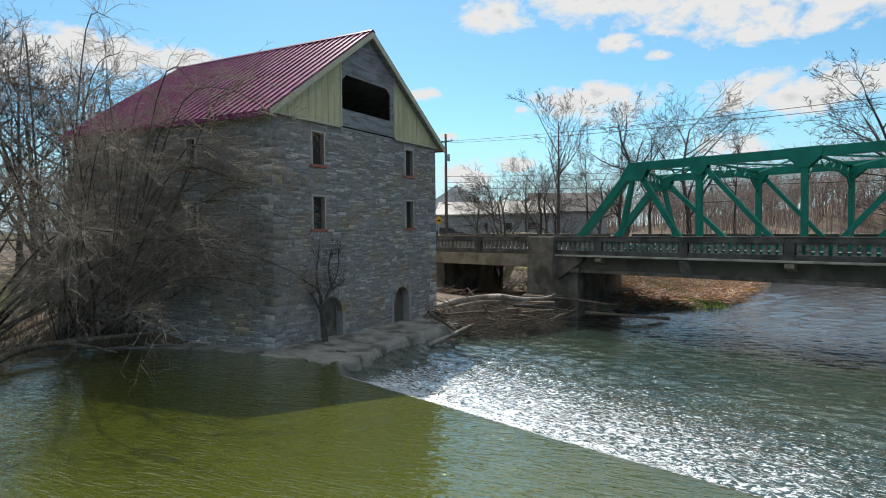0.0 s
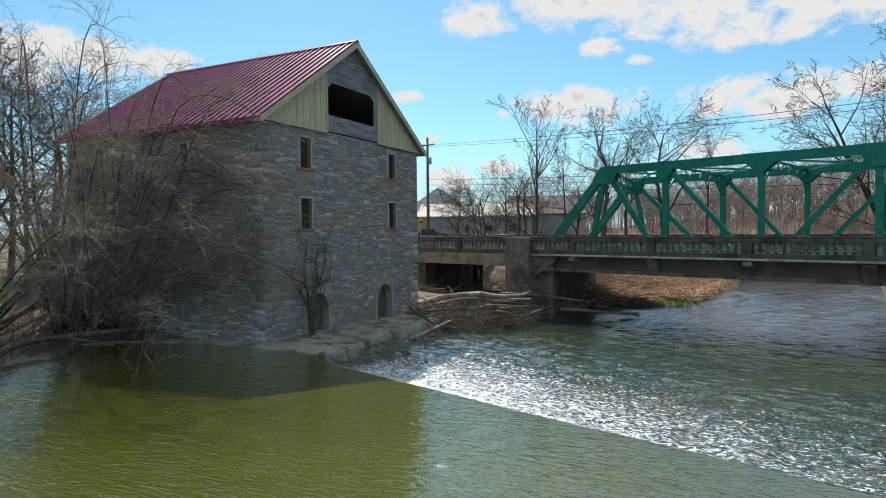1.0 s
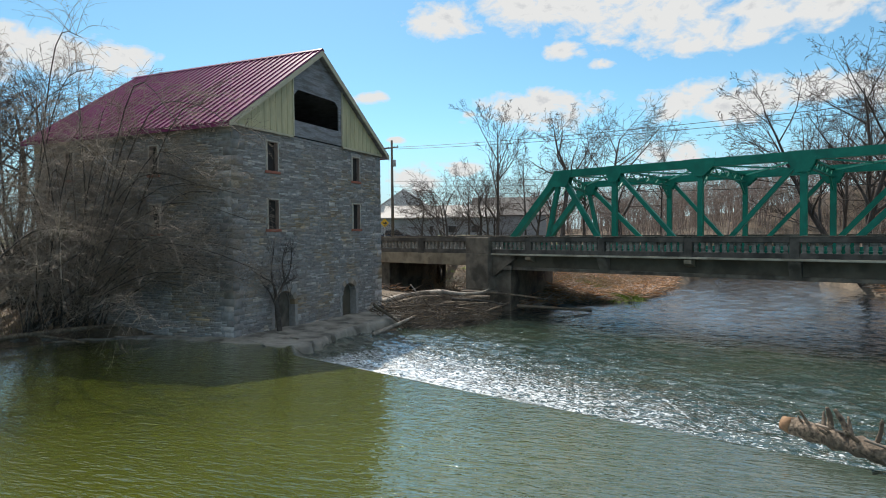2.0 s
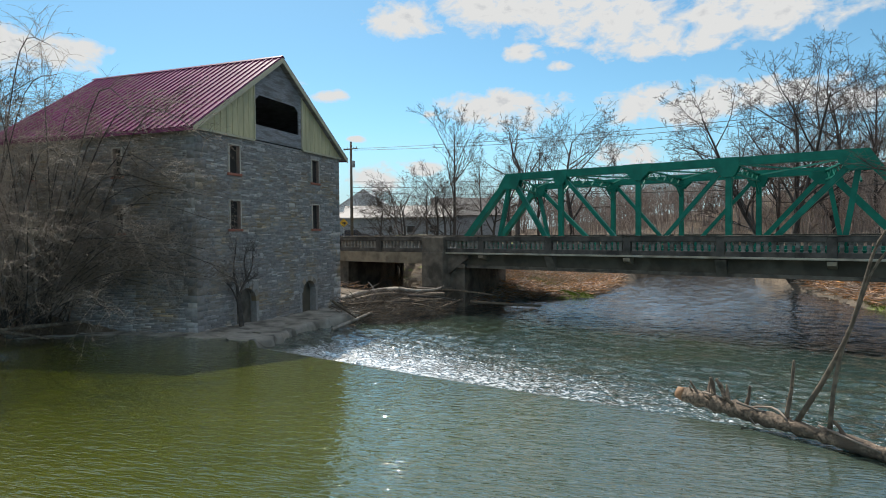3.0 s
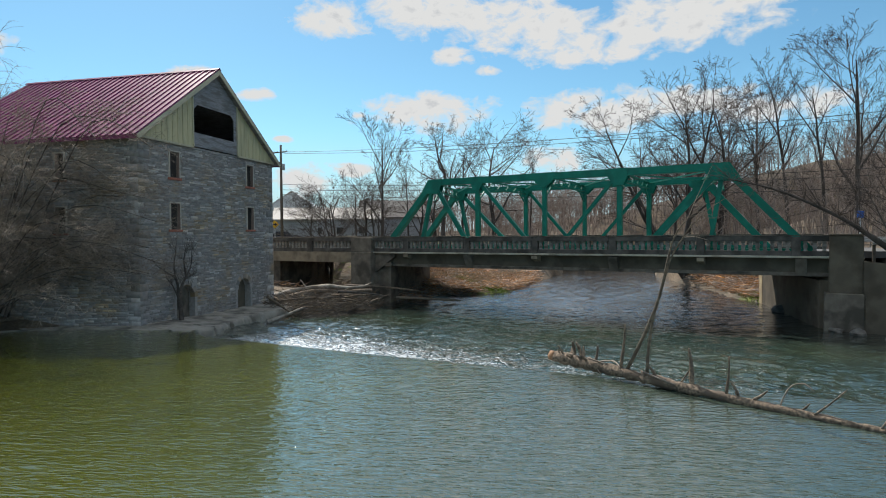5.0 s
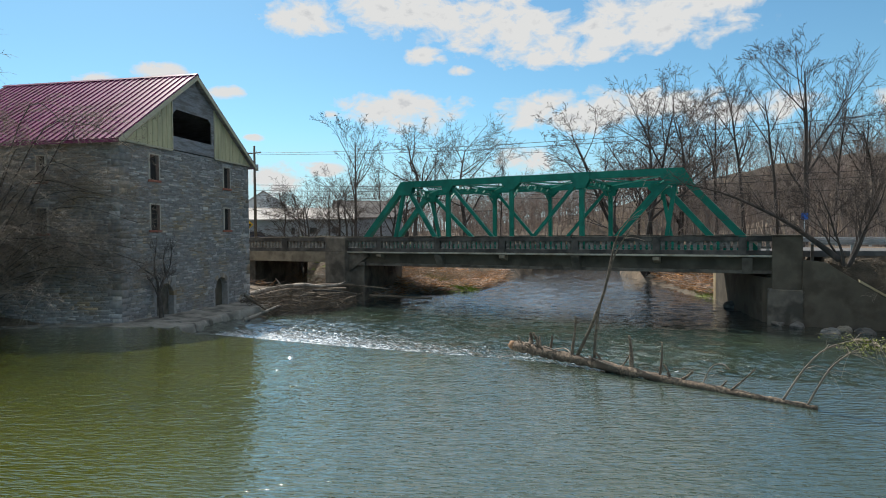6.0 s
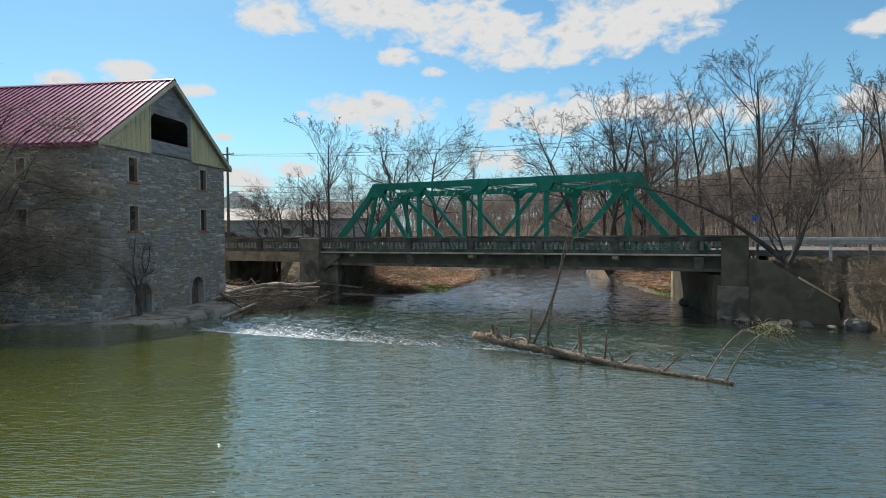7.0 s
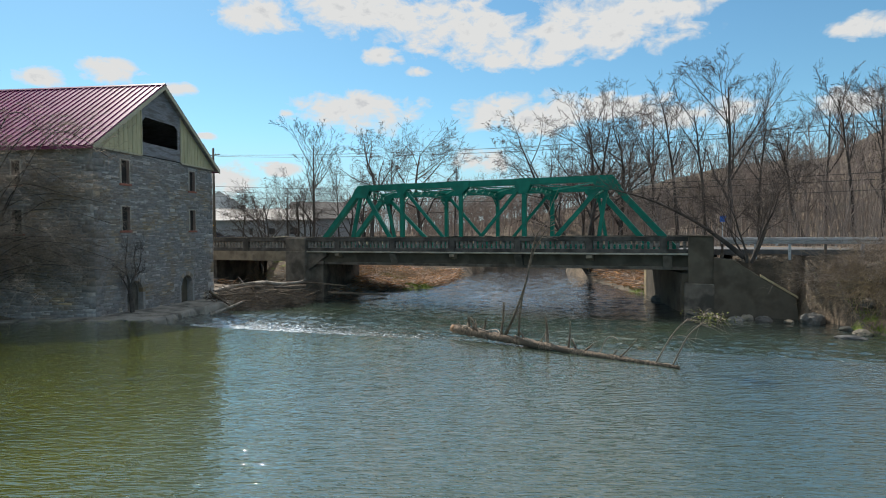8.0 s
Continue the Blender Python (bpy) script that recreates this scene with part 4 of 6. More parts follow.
part("wing_wall", prism([(30.75, -1.3), (35.6, -1.3), (35.3, 0.5), (33.2, 1.85), (31.9, 2.75), (30.75, 2.9)], 0.5, axis="y", at=19.0, bevel=0.04), M_DAMPSHADE, ab, "stepped concrete wing wall, dark with damp")
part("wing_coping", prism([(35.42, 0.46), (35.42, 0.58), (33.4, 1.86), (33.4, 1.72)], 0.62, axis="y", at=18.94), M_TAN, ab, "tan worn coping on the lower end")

# balustrades on both sides
def balustrade(n0, label, s_min=-30.0):
    b = thing("balustrade", label, "balustrade", group="bridge balustrades", m=BR)
    posts = [(-2.45, -0.5)] + [(s - 0.22, s + 0.22) for s in (2.5, 7.62, 12.72, 17.85, 22.95, 27.75)] + [(29.27, 30.78)]
    left = [-7.0, -11.6, -16.2, -20.8, -25.4]
    posts = [(s - 0.3, s + 0.3) for s in left[::-1]] + posts
    for i, (a, c) in enumerate(posts):
        if c - a < 1:
            part("post", boxes((a, c, n0 - 0.02, n0 + 0.34, 3.06, 4.16), bevel=0.02), M_BLACKENED, b)
        elif n0 < 22 and a < 0:
            part("post", boxes((a, c, n0 - 0.28, n0 + 0.4, 3.1, 4.21), bevel=0.03), M_CONC, b, "broad recessed pilaster post")
    shared = None
    for (a0, a1), (b0, b1) in zip(posts, posts[1:]):
        part("base_rail", boxes((a1, b0, n0 + 0.02, n0 + 0.32, 3.1, 3.38), bevel=0.015), M_BLACKENED, b)
        part("top_rail", boxes((a1 - 0.02, b0 + 0.02, n0 - 0.05, n0 + 0.37, 3.91, 4.21), bevel=0.03), M_BLACKENED, b)
        k = int((b0 - a1) / 0.345)
        for i in range(k):
            if shared is None:
                bm = bmesh.new()
                prof = [(0.115, 0), (0.115, 0.06), (0.082, 0.10), (0.118, 0.27), (0.082, 0.44), (0.115, 0.49), (0.115, 0.56)]
                rings = []
                for r, z in prof:
                    rings.append([bm.verts.new((math.cos(t) * r * 1.28, math.sin(t) * r * 1.28, z)) for t in [math.pi / 4 + math.pi / 2 * q for q in range(4)]])
                for p, q in zip(rings, rings[1:]):
                    for j in range(4):
                        bm.faces.new((p[j], p[(j + 1) % 4], q[(j + 1) % 4], q[j]))
                o = part("baluster", bm, M_BALUSTER, b)
                shared = o.data
            else:
                o = part_mesh("baluster", shared, None, b)
            o.location = (a1 + (b0 - a1) * (i + 0.5) / k, n0 + 0.17, 3.36)
        # cap paler than the rail: its lit top edge is put into the colour
        part("top_rail_cap", boxes((a0 - 0.03, b0, n0 - 0.08, n0 + 0.4, 4.213, 4.25)), M_CONC, b)
    return b


balustrade(NF + 0.05, "grey concrete balustrade with turned balusters beside the truss")
balustrade(NB - 0.5, "grey concrete balustrade on the far side of the deck")

# green steel trusses
def truss(n0, top, U, L, corner, label):
    t = thing("steel_truss", label, "truss", group="green bridge trusses", m=BR)
    zc = top - 0.24
    P = lambda s, z: (s, n0, z)
    part("top_chord", one_beam(P(U[0] + 0.2, zc), P(U[4] - 0.2, zc), 0.42, 0.46), M_GREEN, t)
    part("bottom_chord", one_beam(P(L[0], 3.32), P(L[6], 3.32), 0.38, 0.36), M_GREEN, t)
    for a, c in ((L[0], U[0]), (L[6], U[4])):
        part("end_post", one_beam(P(a, 3.3), P(c, zc), 0.42, 0.46, up=(0, 1, 0)), M_GREEN, t)
    for a, c, w in ((L[1], U[0], 0.26), (L[2], U[1], 0.34), (L[3], U[2], 0.3), (L[4], U[3], 0.36), (L[5], U[4], 0.28)):
        d = 0.26
        w *= 0.78
        part("vertical", one_beam(P(a, 3.3), P(c, zc), d, w, up=(1, 0, 0)), M_GREEN, t)
        for side in (-1, 1):
            part("flange", one_beam((a, n0 + side * 0.14, 3.3), (c, n0 + side * 0.14, zc), 0.02, w + 0.03, up=(1, 0, 0)), M_GREEN, t)
    for a, c, w in ((corner[0], U[0], 0.34), (corner[1], U[1], 0.26), (corner[2], U[3], 0.26), (corner[3], U[4], 0.34)):
        part("diagonal", one_beam(P(a, 3.3), P(c, zc), 0.24, w * 0.88, up=(1, 0, 0)), M_GREEN, t)
    def gusset(pts):
        for side in (-1, 1):
            part("gusset_plate", prism(pts, 0.025, axis="y", at=n0 + side * 0.235 - 0.0125), M_GREEN, t)
            o = bmesh.new()
            for a, z in pts[::2]:
                bmesh.ops.create_cube(o, size=0.045, matrix=Matrix.Translation((a * 0.93 + sum(p[0] for p in pts) / len(pts) * 0.07, n0 + side * 0.252, z * 0.93 + sum(p[1] for p in pts) / len(pts) * 0.07)))
            part("rivets", o, M_GREEN, t)
    z1, z0 = top - 0.02, top - 1.05
    u = U[0]; gusset([(u - 0.30, z1), (u + 0.95, z1), (u + 0.55, z0), (u - 0.55, z0), (u - 0.85, z0 + 0.25)])
    u = U[4]; gusset([(u - 0.95, z1), (u + 0.36, z1), (u + 0.9, z0 + 0.2), (u + 0.7, z0), (u - 0.45, z0), (u - 0.95, z0 + 0.45)])
    u = U[1]; gusset([(u - 0.42, z1 + 0.03), (u + 0.45, z1 + 0.03), (u + 0.5, z1 - 0.5), (u + 0.2, z0 + 0.1), (u - 0.3, z0 + 0.1), (u - 0.42, z1 - 0.5)])
    u = U[2]; gusset([(u - 0.85, z1 + 0.03), (u + 0.85, z1 + 0.03), (u + 0.72, z1 - 0.45), (u + 0.2, z0 + 0.1), (u - 0.2, z0 + 0.1), (u - 0.72, z1 - 0.45)])
    u = U[3]; gusset([(u - 0.7, z1 + 0.03), (u + 0.55, z1 + 0.03), (u + 0.55, z1 - 0.5), (u + 0.28, z0), (u - 0.35, z0), (u - 0.7, z1 - 0.5)])
    return t


UN = (4.35, 8.04, 13.07, 18.07, 24.05)
UF = (2.1, 8.39, 13.31, 18.19, 21.95)
truss(20.37, 8.48, UN, (-0.05, 3.22, 8.04, 13.07, 18.07, 23.3, 28.5), (7.5, 12.4, 13.9, 19.6), "dark green riveted steel truss along the road bridge")
truss(28.39, 8.35, UF, (-1.95, 3.2, 8.39, 13.31, 18.19, 22.8, 26.1), (7.1, 12.6, 14.0, 17.9), "dark green riveted steel truss on the far side")
# overhead bracing between the trusses
bracing = thing("overhead_bracing", "green latticed sway struts between the truss tops", "bracing", m=BR)
NA, NZ = 20.58, 28.18
for i in range(5):
    a, c = UN[i], UF[i]
    zt, zb = 8.2, 7.62 if i in (0, 4) else 7.72
    strut = new("sway_strut"); strut.parent = bracing
    for z, za in ((zt, 0.0), (zb, 0.0)):
        part("strut_chord", one_beam((a, NA, z + 0.04), (c, NZ, z - 0.06), 0.16, 0.1), M_GREEN, strut)
    k = 11
    for j in range(k):
        f0, f1 = j / k, (j + 1) / k
        za, zb2 = (zt, zb) if j % 2 else (zb, zt)
        part("lacing", one_beam((a + (c - a) * f0, NA + (NZ - NA) * f0, za), (a + (c - a) * f1, NA + (NZ - NA) * f1, zb2), 0.05, 0.07), M_GREEN, strut)
    for m, sgn, q in ((NA, 1, a), (NZ, -1, c)):
        part("knee_brace", one_beam((q, m, 6.9), (q + (c - a) * 0.14 * sgn, m + sgn * 1.1, zb), 0.09, 0.11), M_GREEN, strut)
for i in range(4):
    for (n0, q0), (n1, q1) in (((NA, UN[i]), (NZ, UF[i + 1])), ((NZ, UF[i]), (NA, UN[i + 1]))):
        part("lateral_rod", one_beam((q0, n0, 8.17 if n0 == NA else 8.05), (q1, n1, 8.17 if n1 == NA else 8.05), 0.09, 0.09), M_GREEN, bracing)
part("clearance_plate", boxes((23.2, 23.26, 21.0, 21.9, 7.35, 7.62)), M_WHITE, bracing, "bare pale metal plate") 

# ---- bare trees ----
def grow(rng, height, radius, levels=4, kids=(9, 6, 5, 4), spread=0.85, up=0.25, trunk_frac=0.3, twig=0.006, lean=(0, 0), wander=0.12, trunks=1, shrink=0.62, steps=(7, 5, 4, 3, 2)):
    """Tapered limbs of a bare tree as tube rows; returns trunk rows and branch rows."""
    thick, thin = [], []
    def limb(p, d, length, r, lev):
        n = steps[min(lev, len(steps) - 1)]
        pts = [p.copy()]
        rr = [r]
        for i in range(n):
            w = wander * (1 + 0.5 * lev)
            d = d + np.array([rng.gauss(0, w), rng.gauss(0, w), rng.gauss(0, w) * 0.6 + up * 0.12 * lev])
            d /= np.linalg.norm(d)
            p = p + d * (length / n)
            pts.append(p.copy())
            rr.append(max(twig, r * (1 - 0.8 * (i + 1) / n)))
        dst = thick if lev <= 1 and r > 0.05 else thin
        for i in range(n):
            dst.append((*pts[i], *pts[i + 1], rr[i], rr[i + 1]))
        if lev >= levels:
            return
        k = kids[min(lev, len(kids) - 1)]
        for j in range(k):
            lo = trunk_frac if lev == 0 else 0.22
            f = lo + (1 - lo) * ((j + rng.random()) / k)
            q = f * n
            i = min(int(q), n - 1)
            base = pts[i] + (pts[i + 1] - pts[i]) * (q - i)
            ax = pts[i + 1] - pts[i]; ax /= np.linalg.norm(ax)
            side = np.array([rng.gauss(0, 1), rng.gauss(0, 1), rng.gauss(0, 0.6)])
            side -= ax * side.dot(ax); side /= np.linalg.norm(side) + 1e-6
            a = spread * rng.uniform(0.65, 1.2)
            nd = ax * math.cos(a) + side * math.sin(a) + np.array([0, 0, up * 0.6])
            nd /= np.linalg.norm(nd)
            limb(base, nd, length * shrink * rng.uniform(0.65, 1.1) * (1.15 - 0.45 * f), max(twig, rr[i] * 0.56), lev + 1)
    for t in range(trunks):
        a = 2 * math.pi * t / trunks + rng.random()
        tilt = 0.0 if trunks == 1 else 0.45
        d0 = np.array([math.cos(a) * tilt + lean[0], math.sin(a) * tilt + lean[1], 1.0]); d0 /= np.linalg.norm(d0)
        limb(np.array([0.15 * math.cos(a) * (trunks > 1), 0.15 * math.sin(a) * (trunks > 1), -0.3]), d0, height, radius * rng.uniform(0.7, 1), 0)
    return thick, thin


def make_tree(name, seed, label, category="tree", bark=None, twigs=None, group="", **kw):
    rng = random.Random(seed)
    thick, thin = grow(rng, **kw)
    t = thing(name, label, category, group)
    if thick:
        part_mesh("trunk", tubes("trunk", thick, 6), bark or M_BARK, t)
    part_mesh("crown", tubes("crown", thin, 3), twigs or M_TWIG, t)
    return t


def put_tree(proto, x, y, z=None, turn=0.0, scale=1.0, label=""):
    zz = float(ground_height(x, y)) if z is None else z
    o = copy_thing(proto, pose(x, y, zz, 0, 0, turn))
    o.scale = (scale, scale, scale)
    return tagged(o, label) if label else o


P1 = make_tree("tree", 11, "tall bare grey tree with upswept limbs", height=13, radius=0.26, kids=(9, 6, 5, 4), spread=0.72, up=0.06, trunk_frac=0.26, wander=0.06, twig=0.011, shrink=0.56)
P2 = make_tree("tree", 12, "bare spreading tree with many fine twigs", height=10, radius=0.29, kids=(9, 7, 5, 4), spread=0.92, up=0.04, trunk_frac=0.22, wander=0.075, twig=0.011, shrink=0.66)
P3 = make_tree("tree", 13, "slender bare tree with a forked crown", height=15, radius=0.26, kids=(8, 6, 5, 3), spread=0.62, up=0.07, trunk_frac=0.42, lean=(0.05, 0.04), wander=0.06, twig=0.011, shrink=0.46)
P4 = make_tree("tree", 14, "gnarled bare tree with broken limbs", height=12, radius=0.32, kids=(7, 6, 4, 4), spread=0.85, up=0.04, trunk_frac=0.38, wander=0.15, twig=0.012, shrink=0.52)
P5 = make_tree("tree", 15, "broad bare tree with several long leaning trunks", height=14, radius=0.26, kids=(9, 6, 5, 4), spread=0.80, up=0.03, trunk_frac=0.3, lean=(0.0, 0.22), wander=0.065, twig=0.011, trunks=4, shrink=0.5)
TREES = [  # x, y, kind, turn, height of the top
    (42.6, 2.5, 1, 301, 19.0),
    (34.0, 2.5, 4, 76, 11.5),
    (56.2, -1.5, 4, 115, 21.9),
    (62.6, -8.0, 2, 205, 22.5),
    (47.4, 0.5, 3, 240, 15.0),
    (62.7, -3.3, 1, 44, 19.6),
    (31.3, 3.9, 2, 36, 10.9),
    (68.2, -12.7, 3, 265, 18.3),
    (40.7, -31.0, 5, 0, 22.6),
    (44.3, -34.9, 2, 320, 22.0),
    (52.7, -31.4, 1, 345, 18.1),
    (44.4, -41.6, 3, 120, 24.6),
    (52.8, -40.8, 1, 80, 23.3),
    (35.3, -44.4, 1, 210, 23.6),
    (37.8, -42.9, 3, 170, 21.7),
    (43.8, -50.3, 3, 260, 21.6),
    (41.2, -56.4, 3, 20, 22.7),
    (38.3, -58.0, 3, 144, 23.4),
    (50.1, -56.1, 1, 24, 20.2),
    (35.4, -59.1, 1, 194, 20.8),
    (57.4, -38.0, 3, 30, 22.1),
    (37.4, -52.7, 4, 165, 17.1),
    (28.9, -58.4, 1, 180, 18.9),
    (31.5, -63.7, 2, 260, 19.9),
    (45.9, 13.0, 2, 70, 10.6),
    (41.4, -4.1, 3, 280, 12.8),
    (0.6, 20.2, 1, 10, 16.3),
    (4.0, 21.8, 2, 100, 17.4),
    (7.1, 23.5, 1, 190, 17.5),
    (4.4, 17.7, 3, 50, 14.5),
    (9.0, 18.2, 3, 150, 15.6),
    (-2.2, 19.4, 2, 220, 15.9),
    (-0.2, 17.2, 1, 300, 13.7),
    (-7.0, 21.0, 2, 20, 16.5),
    (38.0, 7.0, 2, 15, 10.5), (44.0, 9.5, 4, 200, 11.0), (36.0, 0.5, 2, 130, 9.5), (50.0, 6.0, 2, 260, 12.0), (54.0, 10.0, 1, 75, 13.0), (47.0, -3.0, 4, 310, 13.0), (58.0, 2.0, 2, 33, 14.0),
]
protos = {1: P1, 2: P2, 3: P3, 4: P4, 5: P5}
used = set()
for x, y, k, turn, top in TREES:
    z = float(ground_height(x, y)) - 0.1
    tall = max(max(v.co.z for v in c.data.vertices) for c in protos[k].children)
    sc = (top - z) / tall
    if k not in used:
        used.add(k)
        protos[k].matrix_basis = pose(x, y, z, 0, 0, turn)
        protos[k].scale = (sc, sc, sc)
    else:
        o = copy_thing(protos[k], pose(x, y, z, 0, 0, turn))
        o.scale = (sc, sc, sc)

# wooded hill: one stand of many simple bare trees
rng = random.Random(5)
rows = []
small = []
for v in range(5):
    a, c = grow(random.Random(100 + v), height=11.5, radius=0.17, levels=2, kids=(10, 7), spread=0.7, up=0.08, trunk_frac=0.25, twig=0.016, wander=0.08, steps=(5, 3, 2))
    small.append(np.array(a + c))
count = 0
while count < 720:
    s, n = (rng.uniform(-45, 130), 44 + 120 * rng.random() ** 1.3) if count < 520 else (rng.uniform(-66, 24), rng.uniform(78, 118))
    p = from_sn(s, n)
    if right_bank(p.x) - 3 < p.y < left_bank(p.x) + 6:
        continue
    if count < 520 and s < 4 and n < 88:
        continue
    a = small[count % 5].copy()
    t, k = rng.uniform(0, 6.28), rng.uniform(0.5, 0.85) if count < 520 else rng.uniform(0.35, 0.6)
    R = np.array([[math.cos(t), -math.sin(t), 0], [math.sin(t), math.cos(t), 0], [0, 0, 1]])
    o = np.array([p.x, p.y, float(ground_height(p.x, p.y))])
    a[:, :3] = a[:, :3] @ R.T * k + o
    a[:, 3:6] = a[:, 3:6] @ R.T * k + o
    rows.append(a)
    count += 1
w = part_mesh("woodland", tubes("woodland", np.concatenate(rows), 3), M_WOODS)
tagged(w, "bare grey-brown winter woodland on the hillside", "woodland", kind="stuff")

# saplings and thicket on the hillside floor
rng = random.Random(44)
rows = []
count = 0
while count < 6000:
    s, n = rng.uniform(-52, 100), 34 + 75 * rng.random() ** 1.2
    p = from_sn(s, n)
    if right_bank(p.x) - 2.5 < p.y < left_bank(p.x) + 4 or (s < 12 and n < 60) or (s < -14 and n < 84):
        continue
    z = float(ground_height(p.x, p.y)); h = rng.uniform(1.5, 6.5)
    q = np.array([p.x, p.y, z - 0.1]); d = np.array([rng.gauss(0, .12), rng.gauss(0, .12), 1.0]) * h
    m = q + d * 0.5 + np.array([rng.gauss(0, .15), rng.gauss(0, .15), 0])
    rows += [(*q, *m, 0.03 + 0.004 * h, 0.022), (*m, *(q + d), 0.022, 0.008)]
    for _ in range(3):
        b = m + (q + d - m) * rng.uniform(-.3, .9); v = np.array([rng.gauss(0, .5), rng.gauss(0, .5), rng.uniform(.2, .8)]) * h * 0.22
        rows.append((*b, *(b + v), 0.014, 0.006))
    count += 1
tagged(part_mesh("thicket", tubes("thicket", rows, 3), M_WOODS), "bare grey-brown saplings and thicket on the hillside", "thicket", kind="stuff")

# ---- ledge, driftwood, brush and boulders ----
def ledge():
    """Stepped flat rock shelf along the foot of the mill."""
    outer = [(-3.2, 9.2), (-1.9, 7.4), (-1.1, 5.0), (-0.9, 3.0), (-1.1, 1.0), (-1.3, -0.6), (-1.2, -2.0), (-1.7, -3.4), (-0.6, -4.0), (0.6, -3.7), (1.6, -3.3), (3.2, -2.9), (5.0, -2.6), (7.0, -2.5), (9.0, -2.7), (11.0, -2.4), (13.4, -2.2)]
    inner = [(-0.2, 9.8), (-0.2, 8.0), (-0.2, 5.2), (-0.2, 3.0), (-0.2, 1.5), (-0.2, 0.3), (-0.1, 0.2), (0.4, 0.2), (1.0, 0.2), (1.6, 0.2), (2.4, 0.2), (3.5, 0.2), (5.2, 0.2), (7.0, 0.2), (9.0, 0.2), (11, 0.2), (13.4, 0.4)]
    n = 150
    tt = np.linspace(0, 1, n)
    o = np.stack([np.interp(tt, np.linspace(0, 1, len(outer)), [p[k] for p in outer]) for k in (0, 1)], 1)
    q = np.stack([np.interp(tt, np.linspace(0, 1, len(inner)), [p[k] for p in inner]) for k in (0, 1)], 1)
    o += np.stack([0.06 * np.sin(tt * 90) + 0.05 * np.sin(tt * 231), 0.06 * np.cos(tt * 107) + 0.05 * np.sin(tt * 277 + 1)], 1)
    cols = [(0.0, 0.10), (0.22, 0.07), (0.3, 0.02), (0.55, 0.0), (0.62, -0.06), (0.85, -0.05), (0.97, -0.05), (1.0, -0.16), (1.02, -0.45), (1.03, -1.6)]
    V = []
    for i in range(n):
        for j, (f, z) in enumerate(cols):
            f2 = f if j in (0, len(cols) - 1, len(cols) - 2) else f + 0.02 * math.sin(i * 0.6 + j * 2.1) + 0.012 * math.sin(i * 1.9 + j)
            p = q[i] * (1 - f2) + o[i] * f2
            base = 0.12 if p[1] > 0 else 0.10
            wz = float(np.interp(tt[i], (0.0, 0.5, 0.62, 1.0), (float(pool_z(p[1])) + 0.06, float(pool_z(p[1])) + 0.06, 0.02, -0.2)))
            V.append((p[0], p[1], wz + z * (0.6 if z > -0.1 else 1.1) + 0.018 * math.sin(i * 0.83 + j * 1.7) * (j < 8)))
    m = len(cols)
    F = [(i * m + j, i * m + j + 1, (i + 1) * m + j + 1, (i + 1) * m + j) for i in range(n - 1) for j in range(m - 1)]
    me = mesh_np("rock_ledge", V, F)
    me.materials.append(M_ROCK)
    tagged(new("rock_ledge", me), "flat grey rock ledge along the foot of the mill", "rock ledge", kind="structure")


ledge()


def curve_rows(pts, r0, r1, n=14, knob=0.0, rng=None):
    """Tube rows along a smooth line through pts, tapering from r0 to r1."""
    P = np.array(pts, float)
    t = np.linspace(0, len(P) - 1, n + 1)
    k = np.clip(t.astype(int), 0, len(P) - 2)
    f = (t - k)[:, None]
    a, b = P[k], P[k + 1]
    pm, pn = P[np.maximum(k - 1, 0)], P[np.minimum(k + 2, len(P) - 1)]
    Q = 0.5 * ((2 * a) + (-pm + b) * f + (2 * pm - 5 * a + 4 * b - pn) * f ** 2 + (-pm + 3 * a - 3 * b + pn) * f ** 3)
    R = np.linspace(r0, r1, n + 1)
    if knob and rng:
        R = R * np.array([1 + rng.uniform(-knob, knob) for _ in R])
    return [(*Q[i], *Q[i + 1], R[i], R[i + 1]) for i in range(n)]


def chain_mesh(name, rows, sides=8):
    """A closed tube with shared rings along one chain of rows."""
    P = [np.array(rows[0][:3])] + [np.array(r[3:6]) for r in rows]
    R = [rows[0][6]] + [r[7] for r in rows]
    V, F = [], []
    for i, (p, r) in enumerate(zip(P, R)):
        d = P[min(i + 1, len(P) - 1)] - P[max(i - 1, 0)]
        d /= np.linalg.norm(d) + 1e-9
        ref = np.array([0, 0, 1.0]) if abs(d[2]) < 0.9 else np.array([1.0, 0, 0])
        u = np.cross(d, ref); u /= np.linalg.norm(u)
        w = np.cross(d, u)
        for k in range(sides):
            t = 2 * math.pi * k / sides
            rr = r * (1 + 0.10 * math.sin(3 * t + i * 0.7))
            V.append(p + (u * math.cos(t) + w * math.sin(t)) * rr)
    for i in range(len(P) - 1):
        for k in range(sides):
            j = (k + 1) % sides
            F.append((i * sides + k, i * sides + j, (i + 1) * sides + j, (i + 1) * sides + k))
    nv = len(V)
    V += [P[0], P[-1]]
    bm = bmesh.new()
    vs = [bm.verts.new(tuple(v)) for v in V]
    for f in F:
        bm.faces.new([vs[i] for i in f])
    for k in range(sides):
        j = (k + 1) % sides
        bm.faces.new((vs[nv], vs[j], vs[k]))
        b0 = (len(P) - 1) * sides
        bm.faces.new((vs[nv + 1], vs[b0 + k], vs[b0 + j]))
    for f in bm.faces:
        f.smooth = True
    return bm


def drift_log(pts, r0, r1, label, name="driftwood_log", material=None, group="driftwood", sides=7):
    rows = curve_rows(pts, r0, r1, 12, 0.08, random.Random(int(abs(pts[0][0]) * 100)))
    o = part(name, chain_mesh(name, rows, sides), material or M_LOG)
    return tagged(o, label, "log", group)


